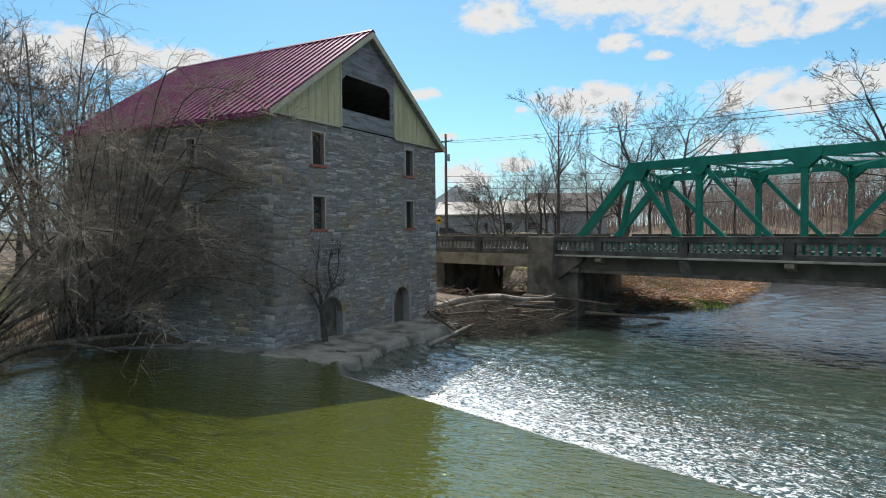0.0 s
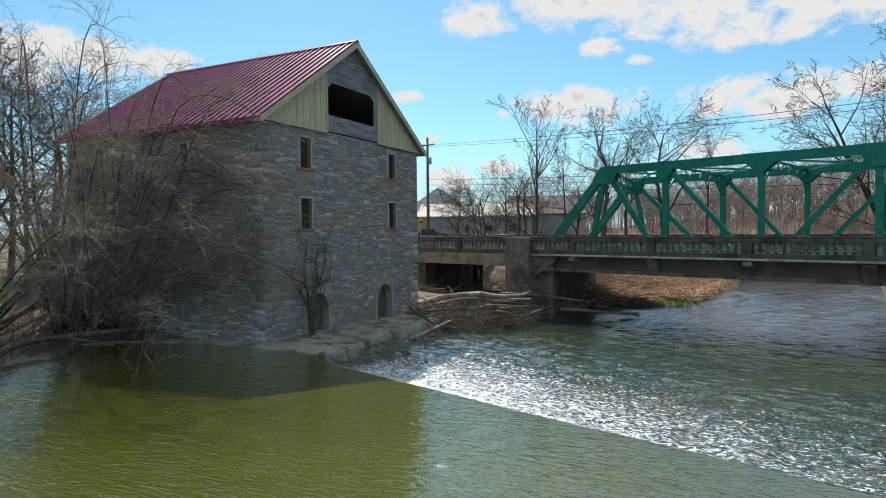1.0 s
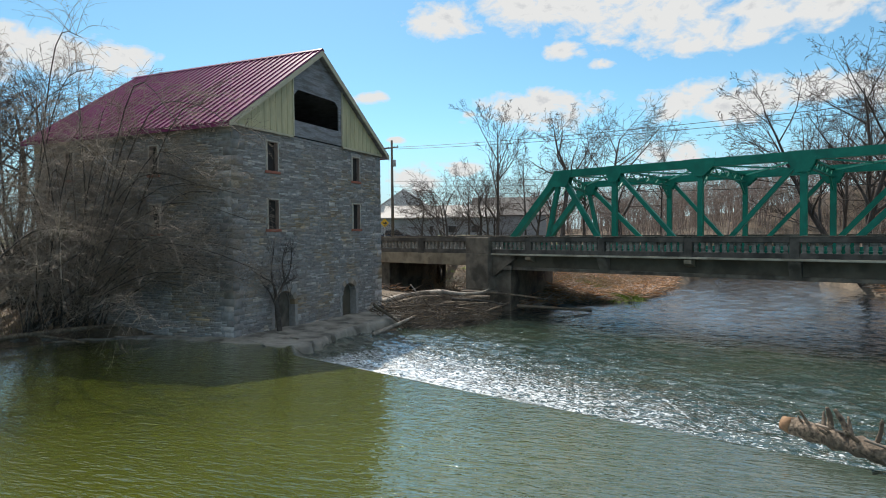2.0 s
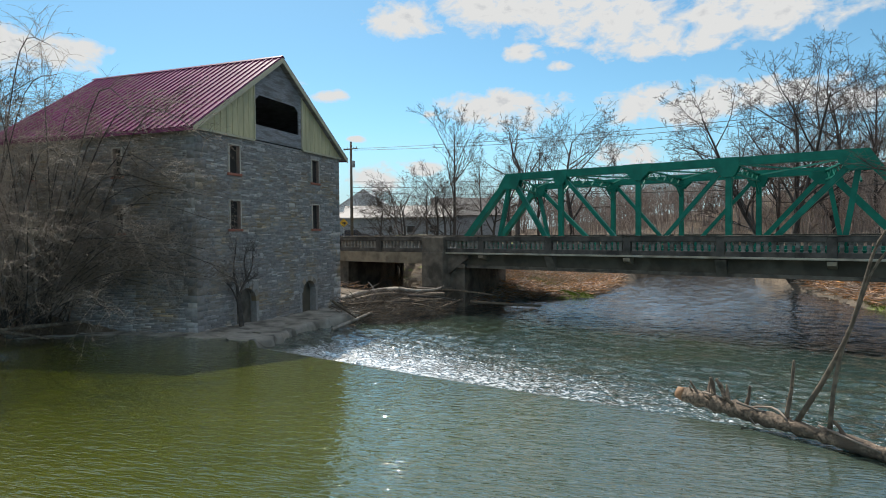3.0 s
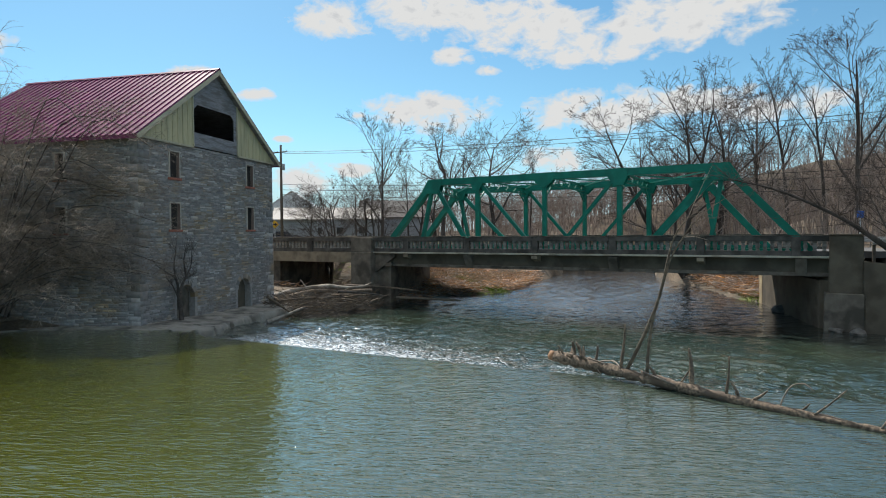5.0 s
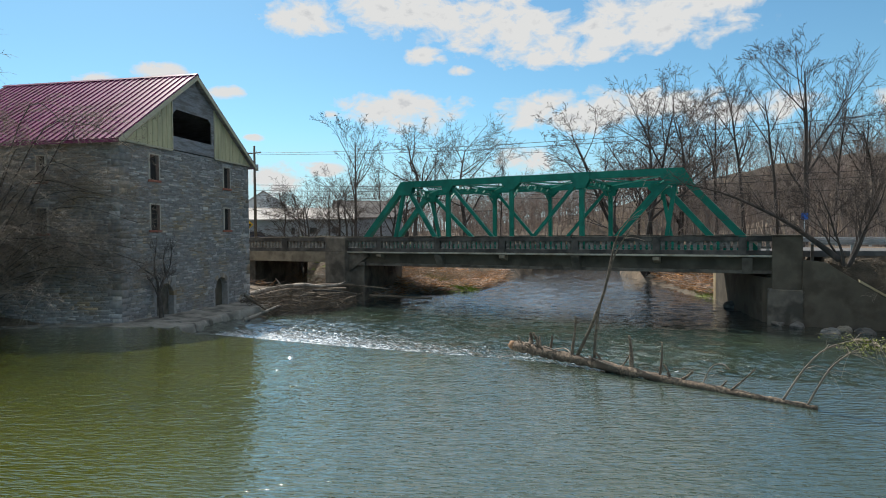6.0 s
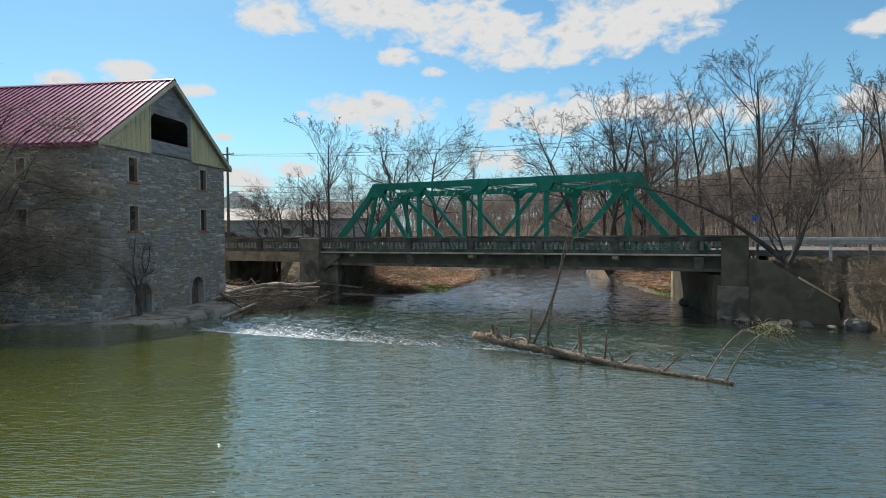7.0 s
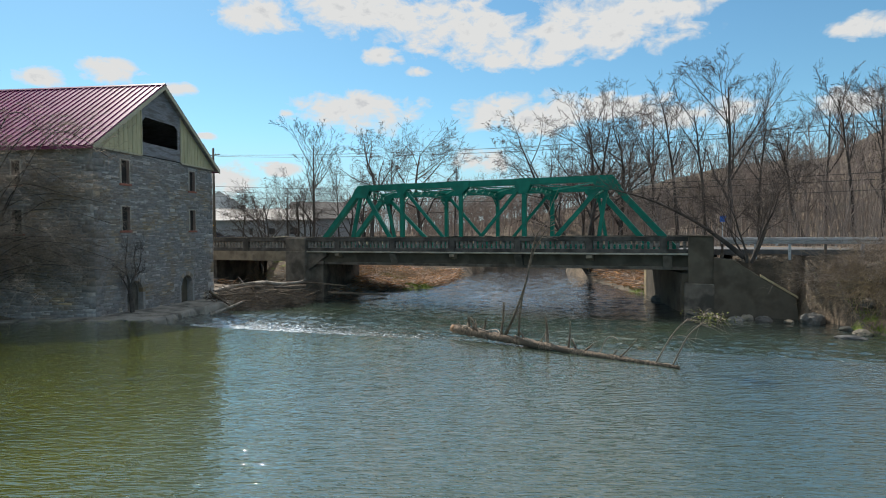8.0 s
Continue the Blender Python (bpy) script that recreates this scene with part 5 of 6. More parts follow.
# the fallen trunk lying on the dam
lg = thing("fallen_trunk", "weathered bare fallen trunk with broken stubs lying across the dam", "fallen trunk")
main = [(-8.18, -20.36, 0.93), (-9.1, -21.44, 0.90), (-9.95, -22.4, 0.88), (-11.0, -23.63, 0.84), (-12.1, -24.92, 0.82), (-13.0, -25.98, 0.83), (-13.95, -27.06, 0.86)]
part("trunk", chain_mesh("trunk", curve_rows(main, 0.175, 0.05, 70, 0.22, random.Random(3)), 10), M_DEADBARK, lg, "rough peeling weathered bark")
part("cut_end", chain_mesh("cut_end", [(-8.07, -20.22, 0.95, -8.2, -20.38, 0.93, 0.13, 0.172)], 9), M_CUT, lg, "orange broken end wood")
STUBS = [((-8.63, -20.9, 1.05), (-8.6, -20.85, 1.45), 0.07), ((-8.85, -21.14, 1.05), (-8.68, -20.95, 1.45), 0.07), ((-9.13, -21.47, 1.0), (-9.2, -21.54, 1.47), 0.05),
         ((-9.69, -22.11, 1.0), (-9.78, -22.22, 2.15), 0.05), ((-10.83, -23.43, 0.95), (-11.0, -23.66, 1.45), 0.03), ((-11.01, -23.65, 0.9), (-10.96, -23.59, 1.8), 0.065),
         ((-11.56, -24.28, 0.9), (-11.6, -24.33, 1.75), 0.035), ((-11.7, -24.5, 0.9), (-11.62, -24.36, 1.2), 0.05), ((-11.95, -24.75, 0.9), (-12.1, -24.98, 1.15), 0.045),
         ((-12.75, -25.66, 0.86), (-13.13, -26.12, 1.5), 0.025), ((-12.55, -25.45, 0.86), (-12.7, -25.6, 1.08), 0.03), ((-10.4, -22.9, 0.95), (-10.3, -22.75, 1.2), 0.05)]
for a, b, r in STUBS:
    mid = tuple((p + q) / 2 + d for p, q, d in zip(a, b, (0.02, -0.03, 0.0)))
    part("stub", chain_mesh("stub", curve_rows([a, mid, b], r, r * 0.45, 6, 0.2, random.Random(int(r * 1000))), 6), M_DEADBARK, lg)
rng = random.Random(13)
for _ in range(11):
    f = rng.uniform(0.0, 0.9)
    a = np.array([-8.2 - 0.95 * f, -20.4 - 1.08 * f, 0.95])
    t = rng.uniform(0, 6.283)
    d = np.array([0.76 * math.cos(t) + 0.3, -0.65 * math.cos(t) + 0.3, abs(math.sin(t)) + 0.1]) * rng.uniform(0.2, 0.42)
    part("broken_stub", chain_mesh("broken_stub", curve_rows([tuple(a), tuple(a + d * 0.6), tuple(a + d)], rng.uniform(0.03, 0.06), 0.015, 5, 0.2, rng), 5), M_DEADBARK, lg)
STEMS = [[(-9.83, -22.27, 1.0), (-10.18, -22.68, 2.01), (-10.42, -22.96, 2.84), (-10.55, -23.12, 3.62), (-10.64, -23.22, 4.13), (-10.75, -23.34, 4.51), (-10.95, -23.57, 4.85)],
         [(-10.21, -22.72, 1.0), (-10.26, -22.77, 1.76), (-10.34, -22.87, 2.5), (-10.51, -23.06, 3.24), (-10.64, -23.22, 3.88), (-10.86, -23.47, 4.39), (-11.02, -23.66, 4.72)],
         [(-13.49, -26.53, 0.86), (-13.77, -26.85, 1.61), (-14.05, -27.17, 2.12), (-14.38, -27.56, 2.37)], [(-13.82, -26.91, 0.86), (-14.08, -27.21, 1.67), (-14.33, -27.5, 2.09), (-14.6, -27.8, 2.34)],
         [(-12.3, -25.15, 0.85), (-12.42, -25.3, 1.3), (-12.6, -25.5, 1.45), (-12.75, -25.65, 1.35)]]
for a, b, c in (((-8.5, -20.7, 1.1), (-9.0, -21.3, 1.05), (-9.5, -21.6, 0.78)), ((-9.2, -21.3, 1.12), (-9.5, -22.0, 0.95), (-9.7, -22.5, 0.8)), ((-8.9, -21.3, 0.9), (-9.4, -21.9, 1.12), (-9.9, -22.1, 1.02)), ((-10.0, -22.6, 1.0), (-10.5, -22.8, 1.02), (-10.9, -23.3, 0.9))):
    part("caught_stick", chain_mesh("caught_stick", curve_rows([a, b, c], 0.03, 0.015, 6), 5), M_TWIG2, lg)
for i, st in enumerate(STEMS):
    part("upright_branch", chain_mesh("upright_branch", curve_rows(st, (0.05, 0.042, 0.026, 0.026, 0.018)[i], 0.012, 14), 6), M_LOG if i < 2 else M_TWIG2, lg, "thin leafless upright branch")
rng = random.Random(8)
rows = []
for st in STEMS[:2]:
    for _ in range(4):
        p = np.array(st[-1 - rng.randrange(2)]); d = np.array([-0.5 + rng.gauss(0, .3), -0.6 + rng.gauss(0, .3), 0.35 + rng.gauss(0, .3)]) * 0.8
        rows += curve_rows([p, p + d * 0.5 + np.array([0, 0, 0.05]), p + d], 0.012, 0.004, 5)
for st in STEMS[2:4]:
    for _ in range(26):
        p = np.array(st[rng.choice((1, 2, 3))]); d = np.array([rng.gauss(-0.12, .32), rng.gauss(-0.15, .32), rng.gauss(0.0, .2)])
        rows += curve_rows([p, p + d * 0.5, p + d + np.array([0, 0, -0.15])], 0.008, 0.003, 4)
tagged(part_mesh("twig_mass", tubes("twig_mass", rows, 3), M_TWIG2, lg), kind="stuff")
# sparse young leaves on the end branches
V, F = [], []
for st in STEMS[2:4]:
    for _ in range(130):
        p = np.array(st[-1]) + np.array([rng.gauss(-0.05, .2), rng.gauss(-0.05, .2), rng.gauss(-0.05, .08)])
        a = np.array([rng.gauss(0, 1), rng.gauss(0, 1), rng.gauss(0, 1)]); a /= np.linalg.norm(a)
        b = np.cross(a, [0.3, 0.5, 0.8]); b /= np.linalg.norm(b)
        k = len(V)
        V += [p, p + a * 0.035 + b * 0.018, p + a * 0.075, p + a * 0.035 - b * 0.018]
        F.append((k, k + 1, k + 2, k + 3))
tagged(part_mesh("foliage", mesh_np("foliage", V, F), M_YLEAF, lg, "sparse yellow-green leaves"), kind="stuff")

# drift pile between the mill and the pier
drift_log([(12.6, 0.8, -0.05), (14.8, -0.2, 0.35), (15.3, -2.0, 0.62), (15.0, -3.2, 0.74)], 0.24, 0.17, "long pale barkless drift log on the debris pile", material=M_PALELOG)
drift_log([(15.0, -3.1, 0.74), (15.4, -4.4, 0.62), (15.2, -5.8, 0.78), (15.0, -6.3, 1.02)], 0.15, 0.07, "pale forked drift log on the debris pile", material=M_PALELOG)
drift_log([(15.2, -1.2, 0.6), (15.1, -1.0, 0.95), (15.0, -0.8, 1.2)], 0.06, 0.03, "short pale broken branch on the debris pile", material=M_PALELOG)
drift_log([(13.0, -0.6, 0.0), (14.4, -2.0, 0.4), (15.2, -4.0, 0.35), (16.0, -6.0, 0.4)], 0.2, 0.12, "grey drift log in the debris pile")
drift_log([(7.6, -2.3, 0.75), (8.4, -2.6, 0.2), (9.6, -3.2, -0.7)], 0.09, 0.06, "grey branch leaning beside the arched opening")
drift_log([(6.2, -3.1, -0.6), (8.2, -3.4, -0.35), (10.4, -3.4, -0.2)], 0.12, 0.07, "pale drift log at the water's edge", material=M_PALELOG)
drift_log([(12.0, -5.6, -0.6), (14.0, -6.2, -0.35), (17.0, -7.0, 0.0)], 0.1, 0.06, "thin drift log by the pier")
drift_log([(16.0, -4.0, 0.7), (17.0, -6.5, 0.55), (18.0, -9.0, 0.2)], 0.12, 0.05, "grey drift log across the pier footing")
drift_log([(17.0, -7.5, -0.2), (18.5, -10.0, -0.45), (19.5, -11.8, -0.65)], 0.12, 0.08, "grey drift log beside the gravel bar")
drift_log([(10.8, -2.6, -0.2), (12.6, -4.2, 0.3), (13.2, -5.6, 0.9)], 0.05, 0.03, "bent grey stick in the debris pile")
rng = random.Random(23)
for _ in range(16):
    x, y, t, ln = rng.uniform(11.5, 17), rng.uniform(-6.2, -1.2), rng.gauss(-1.2, 0.7), rng.uniform(1.6, 3.6)
    z = rng.uniform(-0.1, 0.45)
    dx, dy, dz = math.cos(t) * ln / 2, math.sin(t) * ln / 2, rng.gauss(0.05, 0.22)
    drift_log([(x - dx, y - dy, z - dz), (x + rng.gauss(0, .12), y + rng.gauss(0, .12), z + 0.08), (x + dx, y + dy, z + dz)], rng.uniform(0.04, 0.10), 0.03, "weathered broken branch in the debris pile", "driftwood_branch", rng.choice((M_LOG, M_DEADBARK, M_DARKBARK)), "driftwood", 6)
# mud mound under the pile
mx, my = axis(((8.0, 0.4), (20.5, 0))), axis(((-9.0, 0.4), (1.2, 0)))
def mound(x, y):
    r = ((x - 14.2) / 5.2) ** 2 + ((y + 2.9) / 4.3) ** 2
    return -1.15 + 0.85 * np.clip(1 - r, 0, 1) ** 0.6 + 0.10 * wobble(x, y, 2.2) + 0.05 * wobble(x, y, 5, 2)
sheet("debris_bank", mx, my, mound, M_MUD, "dark mud bank under the driftwood pile")
rows = []
rng = random.Random(17)
for _ in range(2400):
    a, r = rng.uniform(0, 6.283), math.sqrt(rng.random())
    x, y = 14.0 + 4.6 * r * math.cos(a), -3.2 + 3.6 * r * math.sin(a)
    z = float(mound(x, y)) + rng.uniform(-0.05, 0.6)
    ln = rng.uniform(0.5, 2.3)
    t = rng.uniform(0, 6.283) if rng.random() < 0.5 else rng.gauss(-1.2, 0.5)
    d = np.array([math.cos(t), math.sin(t), rng.gauss(0.08, 0.45)]) * ln
    p = np.array([x, y, z])
    bend = np.array([rng.gauss(0, .1), rng.gauss(0, .1), rng.gauss(0.05, .1)]) * ln
    rows += curve_rows([p - d / 2, p + bend, p + d / 2], rng.choice((0.008, 0.010, 0.014, 0.02, 0.03)), 0.005, 4)
tagged(part_mesh("drift_sticks", tubes("drift_sticks", rows, 4), M_STICK), "tangled grey and tan driftwood sticks and branches", "driftwood", kind="stuff")

# boulders
def boulder(x, y, z, a, b, c, seed, label="pale grey boulder at the water's edge"):
    bm = bmesh.new()
    bmesh.ops.create_icosphere(bm, subdivisions=3, radius=1)
    for v in bm.verts:
        n = noise.noise(v.co * 1.1 + Vector((seed, seed * 2, 0))) * 0.45 + noise.noise(v.co * 2.7 + Vector((0, seed, 0))) * 0.18
        v.co *= 1 + n
        v.co = Vector((v.co.x * a, v.co.y * b, max(v.co.z, -0.7) * c))
    o = part("boulder", bm, M_BOULDER)
    o.matrix_basis = pose(x, y, z, 0, 0, seed * 47 % 360)
    return tagged(o, label, "boulder", "bank boulders")


for i, (x, y, a, b, c) in enumerate([(6.6, -39.7, 0.8, 1.2, 0.85), (7.2, -37.2, 0.5, 0.7, 0.35), (7.1, -35.6, 0.4, 0.6, 0.3), (7.6, -36.4, 0.4, 0.5, 0.4), (8.8, -34.6, 0.5, 0.7, 0.4), (9.5, -33.8, 0.4, 0.5, 0.3),
                                    (1.1, -38.9, 0.35, 0.9, 0.2), (2.3, -40.2, 0.5, 0.7, 0.3), (4.0, -40.2, 0.4, 0.6, 0.25), (6.3, -38.3, 0.3, 0.45, 0.25),
                                    (17.6, -33.6, 0.9, 0.9, 0.6), (5.0, -41.8, 0.5, 0.5, 0.4), (7.1, -43.4, 0.8, 0.7, 0.5), (6.2, -42.9, 0.7, 0.6, 0.55), (6.8, -44.2, 0.8, 0.6, 0.6), (5.8, -43.6, 0.6, 0.6, 0.5), (22.5, -9.6, 0.8, 0.4, 0.2), (-3.6, 9.6, 0.5, 0.35, 0.3), (-2.6, 8.9, 0.4, 0.5, 0.25)]):
    zz = max(float(ground_height(x, y)), LOW if x > -5 else 0.0)
    boulder(x, y, zz + 0.02, a * 0.75, b * 0.75, c * 0.75, i + 1.3, "pale grey boulder at the water's edge" if c < 0.7 else "large pale boulder beside the wing wall")
rows = []
# pebbles on the right bank and gravel bar
rng = random.Random(31)
V, F = [], []
for _ in range(800):
    if rng.random() < 0.3:
        x = rng.uniform(-1, 6.0); y = float(right_bank(x)) - abs(rng.gauss(0, 0.45))
    elif rng.random() < 0.5:
        x = rng.uniform(20, 30); y = float(left_bank(x)) + abs(rng.gauss(0, 1.2))
    else:
        x = rng.uniform(20, 46); y = float(right_bank(x)) - abs(rng.gauss(0, 1.5))
    z = float(ground_height(x, y)); r = rng.uniform(0.03, 0.10)
    k = len(V)
    for q in range(4):
        t = q * 1.571 + rng.uniform(-.4, .4)
        V.append((x + r * math.cos(t) * rng.uniform(.8, 1.3), y + r * math.sin(t), z - 0.03))
    for q in range(4):
        t = q * 1.571 + rng.uniform(-.4, .4)
        V.append((x + 0.55 * r * math.cos(t), y + 0.55 * r * math.sin(t), z + r * rng.uniform(.4, .8)))
    F += [(k + 4, k + 5, k + 6, k + 7)] + [(k + i, k + (i + 1) % 4, k + 4 + (i + 1) % 4, k + 4 + i) for i in range(4)]
tagged(part_mesh("pebbles", mesh_np("pebbles", V, F), M_BOULDER), "pale pebbles and cobbles along the banks", "pebbles", kind="stuff")

# ---- brush ----
def arching_bush(seed, stems, reach, height, lean, twigs=14, r=0.05, east=99.0, south=99.0):
    """Rows of long arching stems with fine drooping twigs; lean pulls the stems one way, east and south are how far they may reach those ways."""
    rng = random.Random(seed)
    big, fine = [], []
    for _ in range(stems):
        a = rng.uniform(0, 6.283)
        d = np.array([math.cos(a) * 0.7 + lean[0], math.sin(a) * 0.7 + lean[1]])
        L = reach * rng.uniform(0.4, 1.1)
        d[0], d[1] = min(d[0], east / L), max(d[1], -south / L)
        h = height * rng.uniform(0.28, 1.05)
        p0 = np.array([rng.gauss(0, .3), rng.gauss(0, .3), -0.2])
        p1 = p0 + np.array([d[0] * L * .28 + rng.gauss(0, .2), d[1] * L * .28, h * .46])
        p2 = p0 + np.array([d[0] * L * .65, d[1] * L * .65, h * .92])
        p3 = p0 + np.array([d[0] * L, d[1] * L, h * rng.uniform(.65, 0.95)])
        rr = r * rng.uniform(.6, 1.5)
        stem = curve_rows([p0, p1, p2, p3], rr, 0.012, 12)
        big += stem
        for _ in range(twigs):
            s = stem[rng.randrange(3, 12)]
            b = np.array(s[3:6]); ln = rng.uniform(0.7, 2.4)
            v = np.array([d[0] * 0.5 + rng.gauss(0, .55), d[1] * 0.5 + rng.gauss(0, .55), rng.gauss(0.15, .45)]); v *= ln / (np.linalg.norm(v) + .01)
            tw = curve_rows([b, b + v * .5 + np.array([0, 0, .12]), b + v + np.array([0, 0, -.15])], 0.010, 0.004, 5)
            fine += tw
            for _ in range(5):
                c = np.array(tw[rng.randrange(1, 5)][3:6]); l2 = rng.uniform(.25, .9)
                w = v / (np.linalg.norm(v) + .01) * .5 + np.array([rng.gauss(0, .6), rng.gauss(0, .6), rng.gauss(-.05, .45)])
                w *= l2 / (np.linalg.norm(w) + .01)
                fine += curve_rows([c, c + w * .5 + np.array([0, 0, .04]), c + w + np.array([0, 0, -.06])], 0.0065, 0.004, 2)
    return big, fine


def bush(x, y, z, seed, label, stems=14, reach=6, height=6, lean=(0, 0), twigs=14, r=0.05, mats=None, name="bush"):
    big, fine = arching_bush(seed, stems, reach, height, lean, twigs, r, *((-1.1 - x, y + 1.6) if x < 0 else (99.0, 99.0)))
    t = thing(name, label, "bush", "bank brush", m=pose(x, y, z))
    part_mesh("stem_mass", tubes("stem_mass", big, 5), (mats or (M_BARK, M_TWIG2))[0], t)
    part_mesh("twig_mass", tubes("twig_mass", fine, 3), (mats or (M_BARK, M_TWIG2))[1], t)
    tagged(t.children[0], kind="stuff"), tagged(t.children[1], kind="stuff")
    return t


WILLOW = "bare arching brush overhanging the pool beside the mill"
bush(-3.0, 9.5, 0.5, 41, WILLOW, 20, 10.5, 8.0, (0.15, -0.80), 44, 0.045)
bush(-1.5, 8.4, 0.4, 42, WILLOW, 24, 8.5, 11.0, (-0.15, -0.75), 46, 0.04)
bush(-5.5, 11.0, 0.6, 43, WILLOW, 16, 8.5, 7.5, (0.1, -0.6), 30, 0.07)
bush(-2.1, 8.8, 0.4, 44, WILLOW, 14, 9.0, 6.5, (0.0, -0.85), 46, 0.035)
bush(-9.0, 13.0, 0.8, 45, WILLOW, 12, 7.0, 6.0, (0.0, -0.4), 26, 0.06)
bush(-1.5, 12.5, 1.2, 46, WILLOW, 18, 8.0, 12.5, (-0.35, -0.5), 38, 0.045)
drift_log([(-6.5, 10.5, 0.5), (-3.8, 12.2, 0.9), (-1.0, 13.2, 1.5), (1.2, 13.6, 1.6)], 0.2, 0.1, "grey fallen trunk on the shady bank")
drift_log([(-7.0, 7.2, 0.15), (-5.2, 8.2, 0.35), (-2.6, 7.0, 0.45), (-1.4, 6.0, 0.5)], 0.16, 0.08, "grey driftwood trunk at the shady shore")
drift_log([(-4.0, 8.0, 0.35), (-3.4, 6.6, 0.15), (-3.2, 5.8, 0.0)], 0.09, 0.04, "forked driftwood limb dipping into the pool")
# small bare tree growing up the front wall
def wall_tree():
    t = thing("wall_tree", "small bare tree growing against the front wall", "tree")
    rng = random.Random(7)
    limbs = [[(1.95, -0.5, -0.1), (1.98, -0.42, 0.8), (1.92, -0.36, 1.7)], [(1.92, -0.36, 1.7), (1.75, -0.33, 2.3), (1.2, -0.3, 2.6), (0.5, -0.28, 2.95)],
             [(1.95, -0.38, 1.5), (2.5, -0.33, 2.2), (3.1, -0.3, 2.9), (3.25, -0.28, 3.95)], [(1.75, -0.33, 2.2), (1.7, -0.3, 3.0), (1.9, -0.28, 3.7)],
             [(2.4, -0.33, 2.1), (2.9, -0.3, 2.3), (3.6, -0.26, 2.45)], [(2.0, -0.42, 0.9), (1.5, -0.35, 1.9), (1.1, -0.3, 2.3)], [(2.6, -0.33, 2.4), (2.5, -0.3, 3.2), (2.7, -0.28, 3.8)]]
    fine = []
    for k, pts in enumerate(limbs):
        rows = curve_rows(pts, (0.14, 0.08, 0.08, 0.06, 0.05, 0.05, 0.05)[k], 0.11 if k == 0 else 0.018, 10)
        part("trunk" if k == 0 else "limb", chain_mesh("limb", rows, 6), M_DARKBARK, t)
        for _ in range(0 if k == 0 else 16):
            b = np.array(rows[rng.randrange(2, 10)][3:6])
            v = np.array([rng.gauss(0, .45), rng.gauss(-.05, .1), rng.gauss(.25, .35)]) * rng.uniform(.6, 1.3)
            tw = curve_rows([b, b + v * .5, b + v], 0.014, 0.005, 4)
            fine += tw
            for _ in range(3):
                c = np.array(tw[rng.randrange(0, 4)][3:6]); w = np.array([rng.gauss(0, .22), rng.gauss(0, .06), rng.gauss(.1, .2)])
                fine += curve_rows([c, c + w * .5, c + w], 0.007, 0.004, 2)
    part_mesh("crown", tubes("crown", fine, 3), M_DARKBARK, t)


wall_tree()
# right-bank clump with its leaning limb, and weeds
rb = make_tree("bank_tree", 78, "bare many-stemmed tree leaning over the wing wall", "tree", height=4.9, radius=0.10, kids=(8, 6, 5, 3), spread=0.75, up=0.06, trunk_frac=0.25, twig=0.006, wander=0.07, trunks=5)
rb.matrix_basis = pose(8.6, -36.9, 2.9, 0, 0, 20)
rows = curve_rows([(8.7, -36.6, 2.9), (9.0, -35.4, 4.0), (9.3, -33.8, 5.2), (9.8, -31.2, 6.6), (10.4, -29.0, 7.3)], 0.17, 0.025, 14)
M = rb.matrix_basis.inverted()
ll = part("leaning_limb", chain_mesh("leaning_limb", rows, 7), M_BARK, rb)
ll.matrix_basis = M
rng = random.Random(9)
fine = []
for _ in range(70):
    s = rows[rng.randrange(3, 14)]
    b = np.array(s[3:6]); v = np.array([rng.gauss(0, .7), rng.gauss(0.4, .7), rng.gauss(.5, .6)]) * rng.uniform(.6, 1.5)
    tw = curve_rows([b, b + v * .5, b + v + np.array([0, 0, .1])], 0.022, 0.006, 5)
    fine += tw
    for _ in range(5):
        c = np.array(tw[rng.randrange(1, 5)][3:6]); w = np.array([rng.gauss(0, .5), rng.gauss(0.2, .5), rng.gauss(.2, .4)])
        fine += curve_rows([c, c + w * .5, c + w], 0.009, 0.004, 3)
lc = part_mesh("crown", tubes("crown", fine, 3), M_TWIG, rb)
lc.matrix_basis = M
for i, (x, y, h) in enumerate([(5.6, -43.6, 1.3), (7.2, -42.4, 1.1), (3.6, -45.2, 1.3), (6.6, -45.4, 1.1), (1.8, -44.2, 1.2), (8.0, -43.8, 0.8), (0.5, -46.0, 1.2), (4.6, -46.8, 1.1)]):
    bush(x, y, float(ground_height(x, y)), 60 + i, "dry tangled weeds on the river bank", 28, 1.8, h, (-0.2, 0.1), 5, 0.012, (M_TWIG2, M_TWIG2), "weed_clump")
for i, (x, y, h) in enumerate([(33, -6.5, 1.2), (32, -8.2, 1.0), (34, -10.0, 0.9), (36, -6.0, 1.6), (36, -11.0, 1.1), (38, -8.0, 1.6), (38, -13.5, 1.6), (24, -35.5, 1.6), (30, -34.5, 1.7), (36, -33.8, 1.7), (43, -33.0, 1.8), (29, -5.0, 1.2), (27.5, -2.0, 1.3), (31, -3.0, 1.4), (30, 0.5, 1.5), (33, -1.0, 1.5), (26, 1.0, 1.3), (29, 3.5, 1.4), (35, 2.0, 1.6), (25.5, -6.5, 0.8)]):
    bush(x, y, float(ground_height(x, y)), 70 + i, "reddish-brown dry brush on the gravel bar", 16, 2.4, h, (0, 0), 3, 0.024, (M_LEAF, M_DRY), "dry_brush")


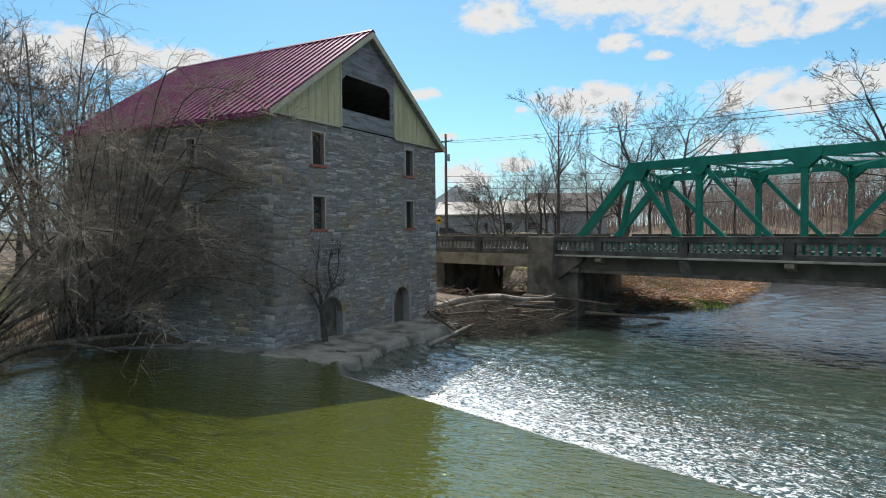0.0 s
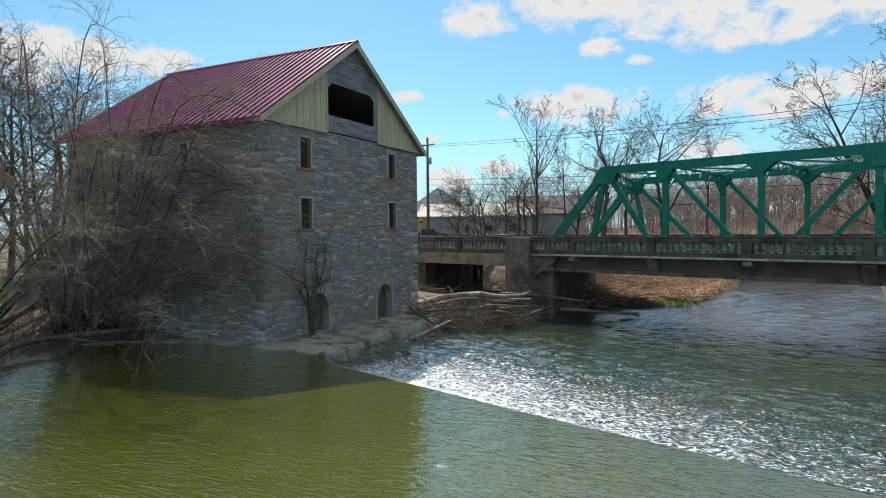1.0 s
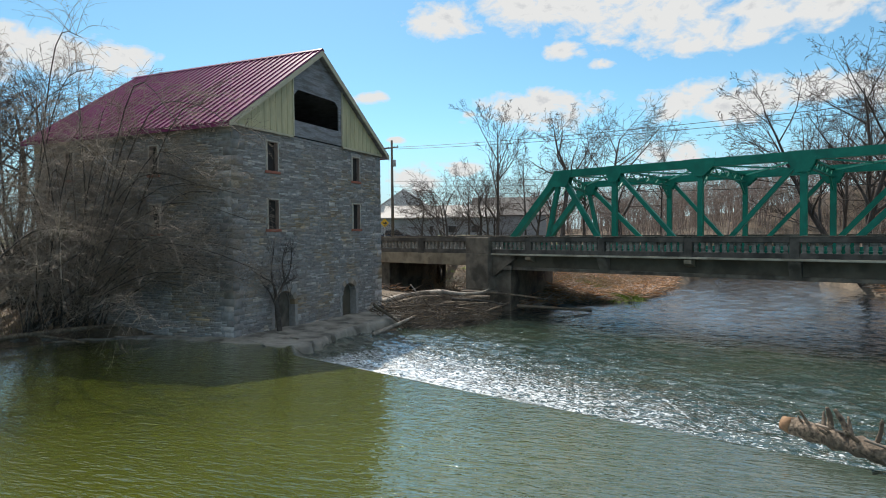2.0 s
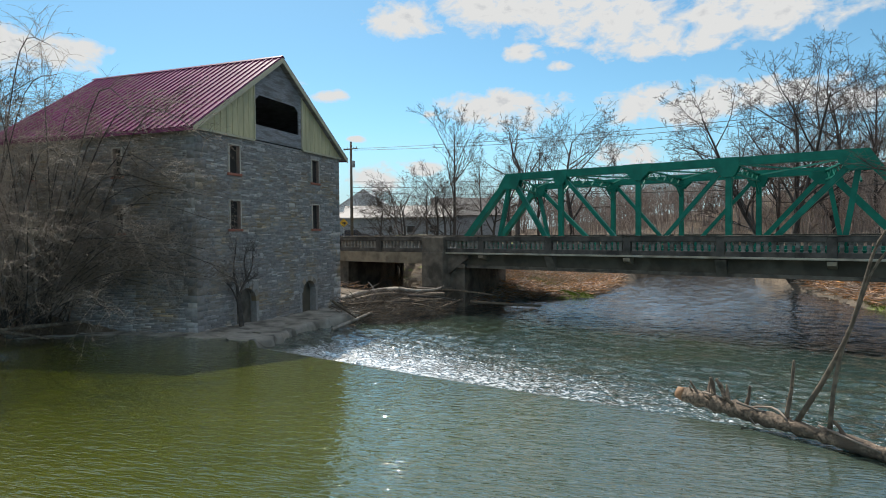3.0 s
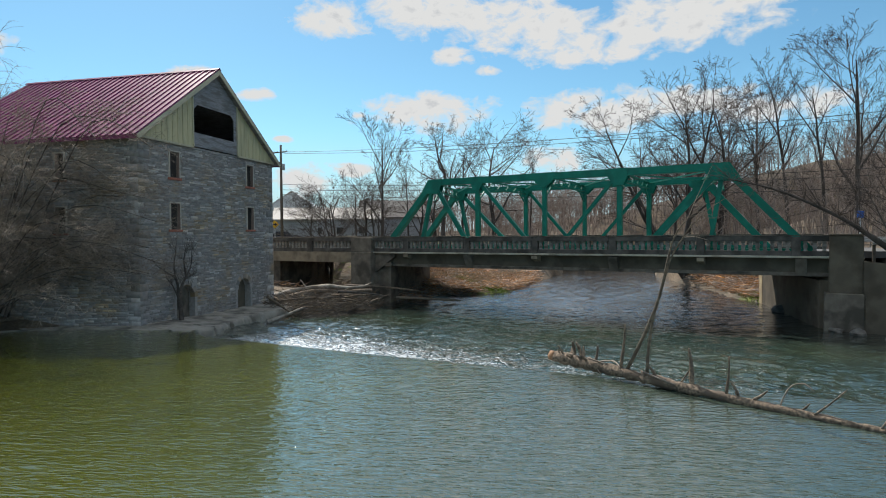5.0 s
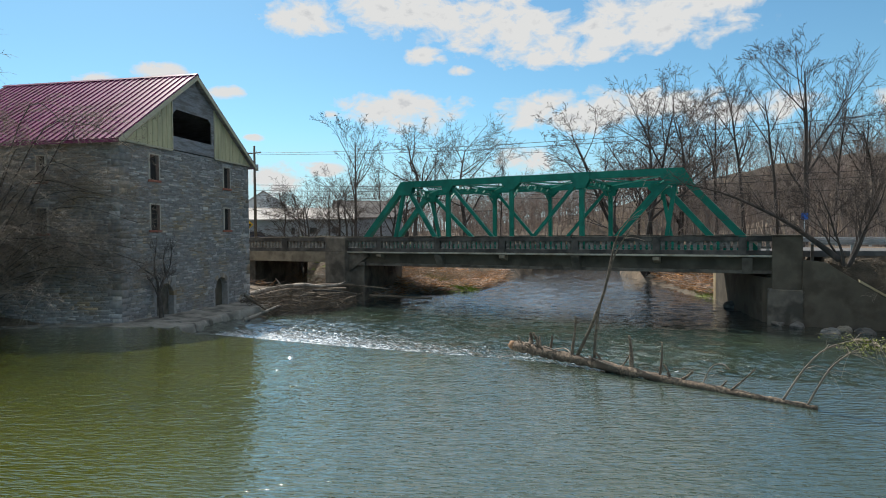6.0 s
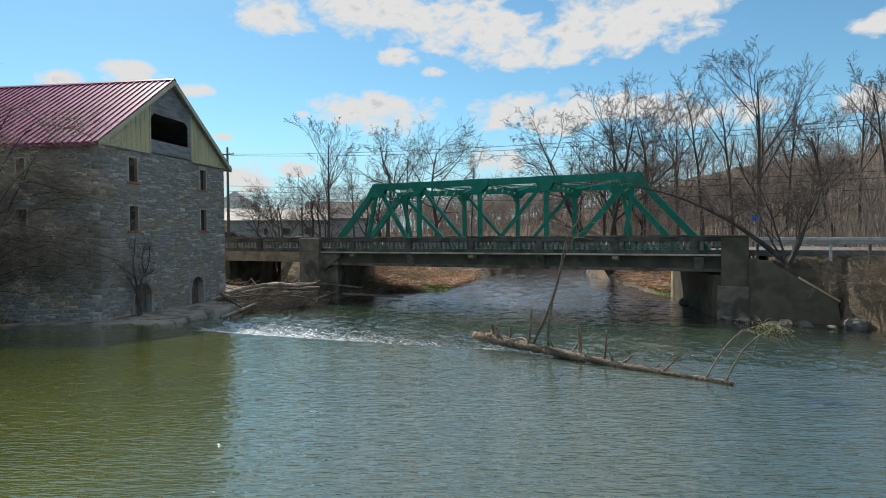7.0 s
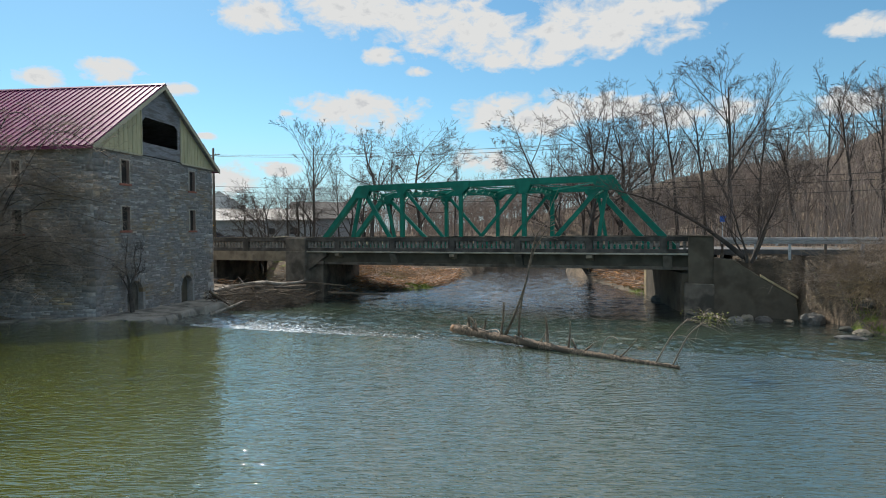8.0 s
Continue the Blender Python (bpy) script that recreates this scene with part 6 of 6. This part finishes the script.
def blades(name, spots, n, h, material, label, seed):
    rng = random.Random(seed)
    V, F = [], []
    for _ in range(n):
        x0, y0, sx, sy = spots[rng.randrange(len(spots))]
        x, y = rng.gauss(x0, sx), rng.gauss(y0, sy)
        d = max(y - float(left_bank(x)), float(right_bank(x)) - y)
        if d < 0.15:
            continue
        z = float(ground_height(x, y)) - 0.02
        t, q = rng.uniform(0, 6.283), h * rng.uniform(.5, 1.3)
        k = len(V); c, s = math.cos(t) * 0.02, math.sin(t) * 0.02
        lx, ly = rng.gauss(0, .35) * q, rng.gauss(0, .35) * q
        V += [(x - c, y - s, z), (x + c, y + s, z), (x + lx, y + ly, z + q)]
        F.append((k, k + 1, k + 2))
    tagged(part_mesh(name, mesh_np(name, V, F), material), label, "grass", kind="stuff")


blades("grass", [(27.9, -13.0, 1.2, .9), (33.6, -9.6, 1.3, .9), (28.5, -12.6, 1.6, .7), (24, -33.5, 2, .8), (3, -41, 1.5, .8), (27, -5, 3, 2), (-8, 20, 6, 4)], 9000, 0.22, M_GRASS, "bright green spring grass on the banks", 5)
blades("dry_grass", [(34, -8, 4, 2), (34, -35, 8, 2), (5, -44, 2.5, 1.5), (-5, 13, 4, 2), (38, -11, 5, 2)], 9000, 0.45, M_DRY, "dry tan grass and weeds on the banks", 6)
# tangled weeds and dead leaves on the slope beside the wing wall
for i, (s0, n0, h) in enumerate([(38.8, 17.6, 0.9), (40.0, 15.6, 1.1), (40.6, 16.8, 1.1), (41.6, 14.6, 1.2), (42.6, 16.4, 1.2), (43.8, 14.4, 1.1), (44.6, 16.6, 1.0), (46.2, 15.2, 1.2), (47.6, 17.0, 0.9), (37.0, 18.6, 0.7), (38.2, 19.0, 0.6), (39.6, 18.6, 0.8), (41.0, 18.8, 0.7), (42.4, 18.4, 0.8), (43.6, 18.8, 0.7), (45.0, 18.6, 0.8), (37.8, 17.4, 0.6), (46.6, 18.6, 0.8)]):
    q = from_sn(s0, n0)
    bush(q.x, q.y, float(ground_height(q.x, q.y)), 90 + i, "dark tangled weeds on the road bank", 20, 1.7, h * (0.45 if n0 > 17.8 else 0.75), (-0.2, 0.15), 5, 0.010, (M_TWIG2, M_TWIG2 if i % 2 else M_DRY), "weed_clump")
rng = random.Random(61)
V, F = [], []
for _ in range(9000):
    x, y = rng.uniform(2, 14), rng.uniform(-48, -35.5)
    if y > float(right_bank(x)) - 0.5 or sn(x, y)[1] > 20.4:
        continue
    z = float(ground_height(x, y)) + 0.02
    if z < LOW + 0.3:
        continue
    t, r = rng.uniform(0, 6.283), rng.uniform(0.03, 0.075)
    k = len(V)
    for q in range(4):
        a = t + q * 1.571
        V.append((x + r * math.cos(a) * (1 if q % 2 else 0.6), y + r * math.sin(a) * (1 if q % 2 else 0.6), z + rng.uniform(0, 0.06)))
    F.append((k, k + 1, k + 2, k + 3))
tagged(part_mesh("leaf_litter", mesh_np("leaf_litter", V, F), M_LITTER), "brown dead leaves scattered on the road bank", "leaf litter", kind="stuff")
# flood-borne sticks and dead leaves strewn over the far gravel bars
rng = random.Random(62)
rows = []
while len(rows) < 11000:
    if rng.random() < 0.8:
        x = rng.uniform(19, 44); y = float(left_bank(x)) + 0.5 + rng.uniform(0, 1) ** 1.5 * 13
    else:
        x = rng.uniform(22, 46); y = float(right_bank(x)) - 0.5 - abs(rng.gauss(0, 2.0))
    if rng.random() < 0.9 and min(math.hypot(x - 27.9, y + 13.0), math.hypot(x - 33.6, y + 9.6)) < 1.9:
        continue
    z = float(ground_height(x, y)) + rng.uniform(0.0, 0.3)
    t, ln = rng.uniform(0, 6.283), rng.uniform(0.2, 1.3)
    d = np.array([math.cos(t), math.sin(t), rng.gauss(0.06, 0.18)]) * ln
    rows.append((x, y, z, *(np.array([x, y, z]) + d), rng.choice((0.014, 0.025, 0.04, 0.075)), 0.01))
tagged(part_mesh("flood_debris", tubes("flood_debris", rows, 3), M_FLOOD), "reddish sticks and flood debris strewn on the gravel bars", "debris", kind="stuff")

# ---- road, guardrail, pole, wires, buildings ----
road = thing("approach_road", "grey asphalt approach road beyond the bridge", "road", m=BR, kind="structure")
part("carriageway", boxes((30.6, 120, 20.6, 28.2, 3.0, 3.36)), M_ASPHALT, road)
part("carriageway", boxes((-120, -29.9, 20.6, 28.2, 3.0, 3.36)), M_ASPHALT, road)


def guardrail(n0, s0, s1, label):
    g = thing("guardrail", label, "guardrail", "guardrails", m=BR)
    prof = [(0.0, 0.0), (0.05, 0.03), (0.05, 0.10), (0.0, 0.14), (0.0, 0.18), (0.05, 0.22), (0.05, 0.29), (0.0, 0.32)]
    k = int((s1 - s0) / 4)
    for i in range(k):
        a, b = s0 + 4 * i, s0 + 4 * i + 4.05
        bm = bmesh.new()
        A = [bm.verts.new((a, n0 - p, 3.72 + z)) for p, z in prof]
        B = [bm.verts.new((b, n0 - p, 3.72 + z)) for p, z in prof]
        for j in range(len(prof) - 1):
            bm.faces.new((A[j], B[j], B[j + 1], A[j + 1]))
        bmesh.ops.solidify(bm, geom=bm.faces[:], thickness=0.006)
        part("rail", bm, M_STEEL, g)
    for i in range(int((s1 - s0) / 1.9)):
        part("post", boxes((s0 + 1.9 * i, s0 + 1.9 * i + 0.15, n0 + 0.02, n0 + 0.17, 2.0, 4.06), bevel=0.01), M_STEEL if i % 3 else M_POST, g)


guardrail(20.1, 31.2, 67, "galvanised guardrail on tall grey posts beside the road")
guardrail(28.8, 31.2, 63, "galvanised guardrail on the far road side")

PX, PY = 46.0, 17.0
def utility_pole(x, y, z0, top, label, turn):
    p = thing("utility_pole", label, "utility pole", "utility poles", m=pose(x, y, 0, 0, 0, turn))
    part("pole", chain_mesh("pole", [(0, 0, z0 - 0.5, 0, 0, (z0 + top) / 2, 0.2, 0.17), (0, 0, (z0 + top) / 2, 0, 0, top, 0.17, 0.13)], 8), M_POST, p)
    part("crossarm", boxes((-1.2, 1.2, -0.18, -0.06, top - 1.0, top - 0.86), bevel=0.01), M_POST, p)
    for q in (-1.1, -0.5, 0.5, 1.1):
        part("insulator", chain_mesh("insulator", [(q, -0.12, top - 0.86, q, -0.12, top - 0.7, 0.045, 0.03)], 6), M_GREYWALL, p)
    part("transformer", chain_mesh("transformer", [(0.3, 0.1, top - 3.2, 0.3, 0.1, top - 2.4, 0.2, 0.2)], 8), M_GREYWALL, p) if top > 14 else None
    return p


utility_pole(PX, PY, 3.4, 15.9, "tall brown wooden utility pole with a crossarm", -106.9)
utility_pole(12.0, -78.0, 3.4, 15.0, "brown wooden utility pole beside the road", -106.9)
for i, (dz, off, sag) in enumerate(((14.9, -1.1, 1.6), (14.9, 0.5, 1.8), (10.9, 0.0, 1.5), (10.2, 0.0, 1.3), (9.6, 0.0, 1.6))):
    pts = []
    for k in range(25):
        f = k / 24
        pts.append((PX + (12 - PX) * f + off * 0.95, PY + (-78 - PY) * f - off * 0.29, dz - 0.8 * f - sag * 4 * f * (1 - f)))
    o = part("overhead_wire", chain_mesh("overhead_wire", [(*a, *b, 0.022, 0.022) for a, b in zip(pts, pts[1:])], 4), M_BLACK)
    tagged(o, "thin black overhead wire strung between utility poles", "wire", "overhead wires")


def gable_house(name, label, m, w, d, h, rise, wall, roof, ov=0.5):
    b = thing(name, label, "building", m=m)
    part("wall", prism([(-w / 2, 0), (w / 2, 0), (w / 2, h), (0, h + rise), (-w / 2, h)], d, axis="y", at=-d / 2), wall, b)
    for s in (-1, 1):
        k = rise / (w / 2)
        part("roof", prism([(0, h + rise + 0.1), (s * (w / 2 + ov), h - ov * k + 0.1), (s * (w / 2 + ov), h - ov * k + 0.25), (0, h + rise + 0.28)], d + 2 * ov, axis="y", at=-d / 2 - ov), roof, b)
    return b


g0 = 3.2
bld = gable_house("metal_shed", "long low grey shed with a pale metal roof", pose(70, 21, g0, 0, 0, 66.5 - 90 + 90), 12, 17, 3.6, 1.9, M_GREYWALL, M_PALEROOF)
bld.matrix_basis = pose(72, 22, g0, 0, 0, 24)
for k in range(4):
    part("window", boxes((-6.05, -6.0, -6 + 3.6 * k, -4.8 + 3.6 * k, 1.3, 2.3)), M_BLACK, bld)
part("door", boxes((-6.06, -6.0, 6.0, 7.6, 0, 2.4)), M_WHITE, bld)
gable_house("metal_shed", "small lean grey shed with a pale metal roof", pose(58, 22, g0, 0, 0, 24), 6, 8, 3.3, 0.7, M_GREYWALL, M_PALEROOF)
barn = gable_house("white_barn", "distant white barn with a steep white gable roof", pose(158, 71, g0, 0, 0, 20 + 90), 15, 26, 9.2, 5.0, M_WHITE, M_WHITE)
long_shed = gable_house("metal_shed", "grey shed with a dark shingle roof behind trees", pose(88.5, 15.7, g0, 0, 0, 24), 14, 12, 4.2, 3.2, M_GREYWALL, M_TARROOF)

sign = thing("road_sign", "yellow diamond road sign with a black arrow on a post", "road sign", m=pose(29.8, 9.2, 3.3, 0, 0, -66))
part("post", boxes((-0.04, 0.04, -0.03, 0.03, 0, 2.5)), M_STEEL, sign)
part("plate", prism([(0, 1.78), (0.42, 2.2), (0, 2.62), (-0.42, 2.2)], 0.02, axis="y", at=-0.06, bevel=0.004), M_YELLOW, sign)
part("arrow", prism([(-0.2, 2.15), (0.05, 2.15), (0.05, 2.05), (0.24, 2.2), (0.05, 2.35), (0.05, 2.25), (-0.2, 2.25)], 0.006, axis="y", at=-0.07), M_BLACK, sign)

# parked car by the shed
car = thing("parked_car", "dark parked car beside the grey shed", "car", m=pose(49, 18.5, 3.45, 0, 0, -66))
body = boxes((-2.1, 2.1, -0.85, 0.85, 0.25, 0.85), bevel=0.12)
part("body", body, M_CARPAINT, car)
part("cabin", prism([(-1.4, 0.85), (1.2, 0.85), (0.6, 1.42), (-0.9, 1.42)], 1.5, axis="y", at=-0.75, bevel=0.06), M_CARPAINT, car, "dark glazed cabin")
for x in (-1.3, 1.3):
    for y in (-0.86, 0.68):
        w = part("wheel", chain_mesh("wheel", [(x, y, 0.32, x, y + 0.18, 0.32, 0.32, 0.32)], 14), M_BLACK, car)

# small blue sign at the far road side
bs = thing("blue_sign", "small plain blue road sign on a thin post", "road sign", m=pose(20.6, -39.1, 3.3, 0, 0, -80))
part("post", boxes((-0.03, 0.03, -0.02, 0.02, 0, 2.4)), M_STEEL, bs)
part("plate", prism([(-0.24, 1.98), (0.24, 1.98), (0.24, 2.46), (-0.24, 2.46)], 0.012, axis="y", at=-0.035, bevel=0.003), M_BLUE, bs)

# ---- stones of the mill walls ----
def stone_mesh(name, items, place):
    V, F = [], []
    for u0, u1, z0, z1, d in items:
        k = len(V)
        e = 0.008
        V += [place(u, z, 0.0) for u, z in ((u0, z0), (u1, z0), (u1, z1), (u0, z1))]
        V += [place(u, z, d + 0.010) for u, z in ((u0 + e, z0 + e), (u1 - e, z0 + e), (u1 - e, z1 - e), (u0 + e, z1 - e))]
        F += [(k + 4, k + 5, k + 6, k + 7)] + [(k + i, k + (i + 1) % 4, k + 4 + (i + 1) % 4, k + 4 + i) for i in range(4)]
    return mesh_np(name, V, F)


rng = random.Random(21)
skip = [(a - 0.14, b + 0.14, c - 0.16, d + 0.18) for a, b, c, d in WINDOWS] + [(a - 0.2, b + 0.2, c, d + 0.2) for a, b, c, d in ARCHES]
front = stones_layout(MX0, MX1, -0.6, EAVE - 0.08, skip, rng)
front_at = lambda u, z, d: (u, 0.03 - d, z)
front.sort(key=lambda q: q[0] + 0.25 * abs(q[2] - 4.5))
for q in front[:300]:
    part_mesh("stone", stone_mesh("stone", [q], front_at), M_STONE, mill)
tagged(part_mesh("stonework", stone_mesh("stonework", front[300:], front_at), M_STONES, mill, "coursed grey limestone of the front wall"), kind="stuff")
side = stones_layout(0.02, MY1, -0.6, EAVE - 0.08, [(a - 0.14, b + 0.14, c - 0.16, d + 0.18) for a, b, c, d in SIDE_WINDOWS], rng)
tagged(part_mesh("stonework", stone_mesh("stonework", side, lambda u, z, d: (MX0 + 0.03 - d, u, z)), M_STONES, mill, "coursed grey limestone of the side wall"), kind="stuff")
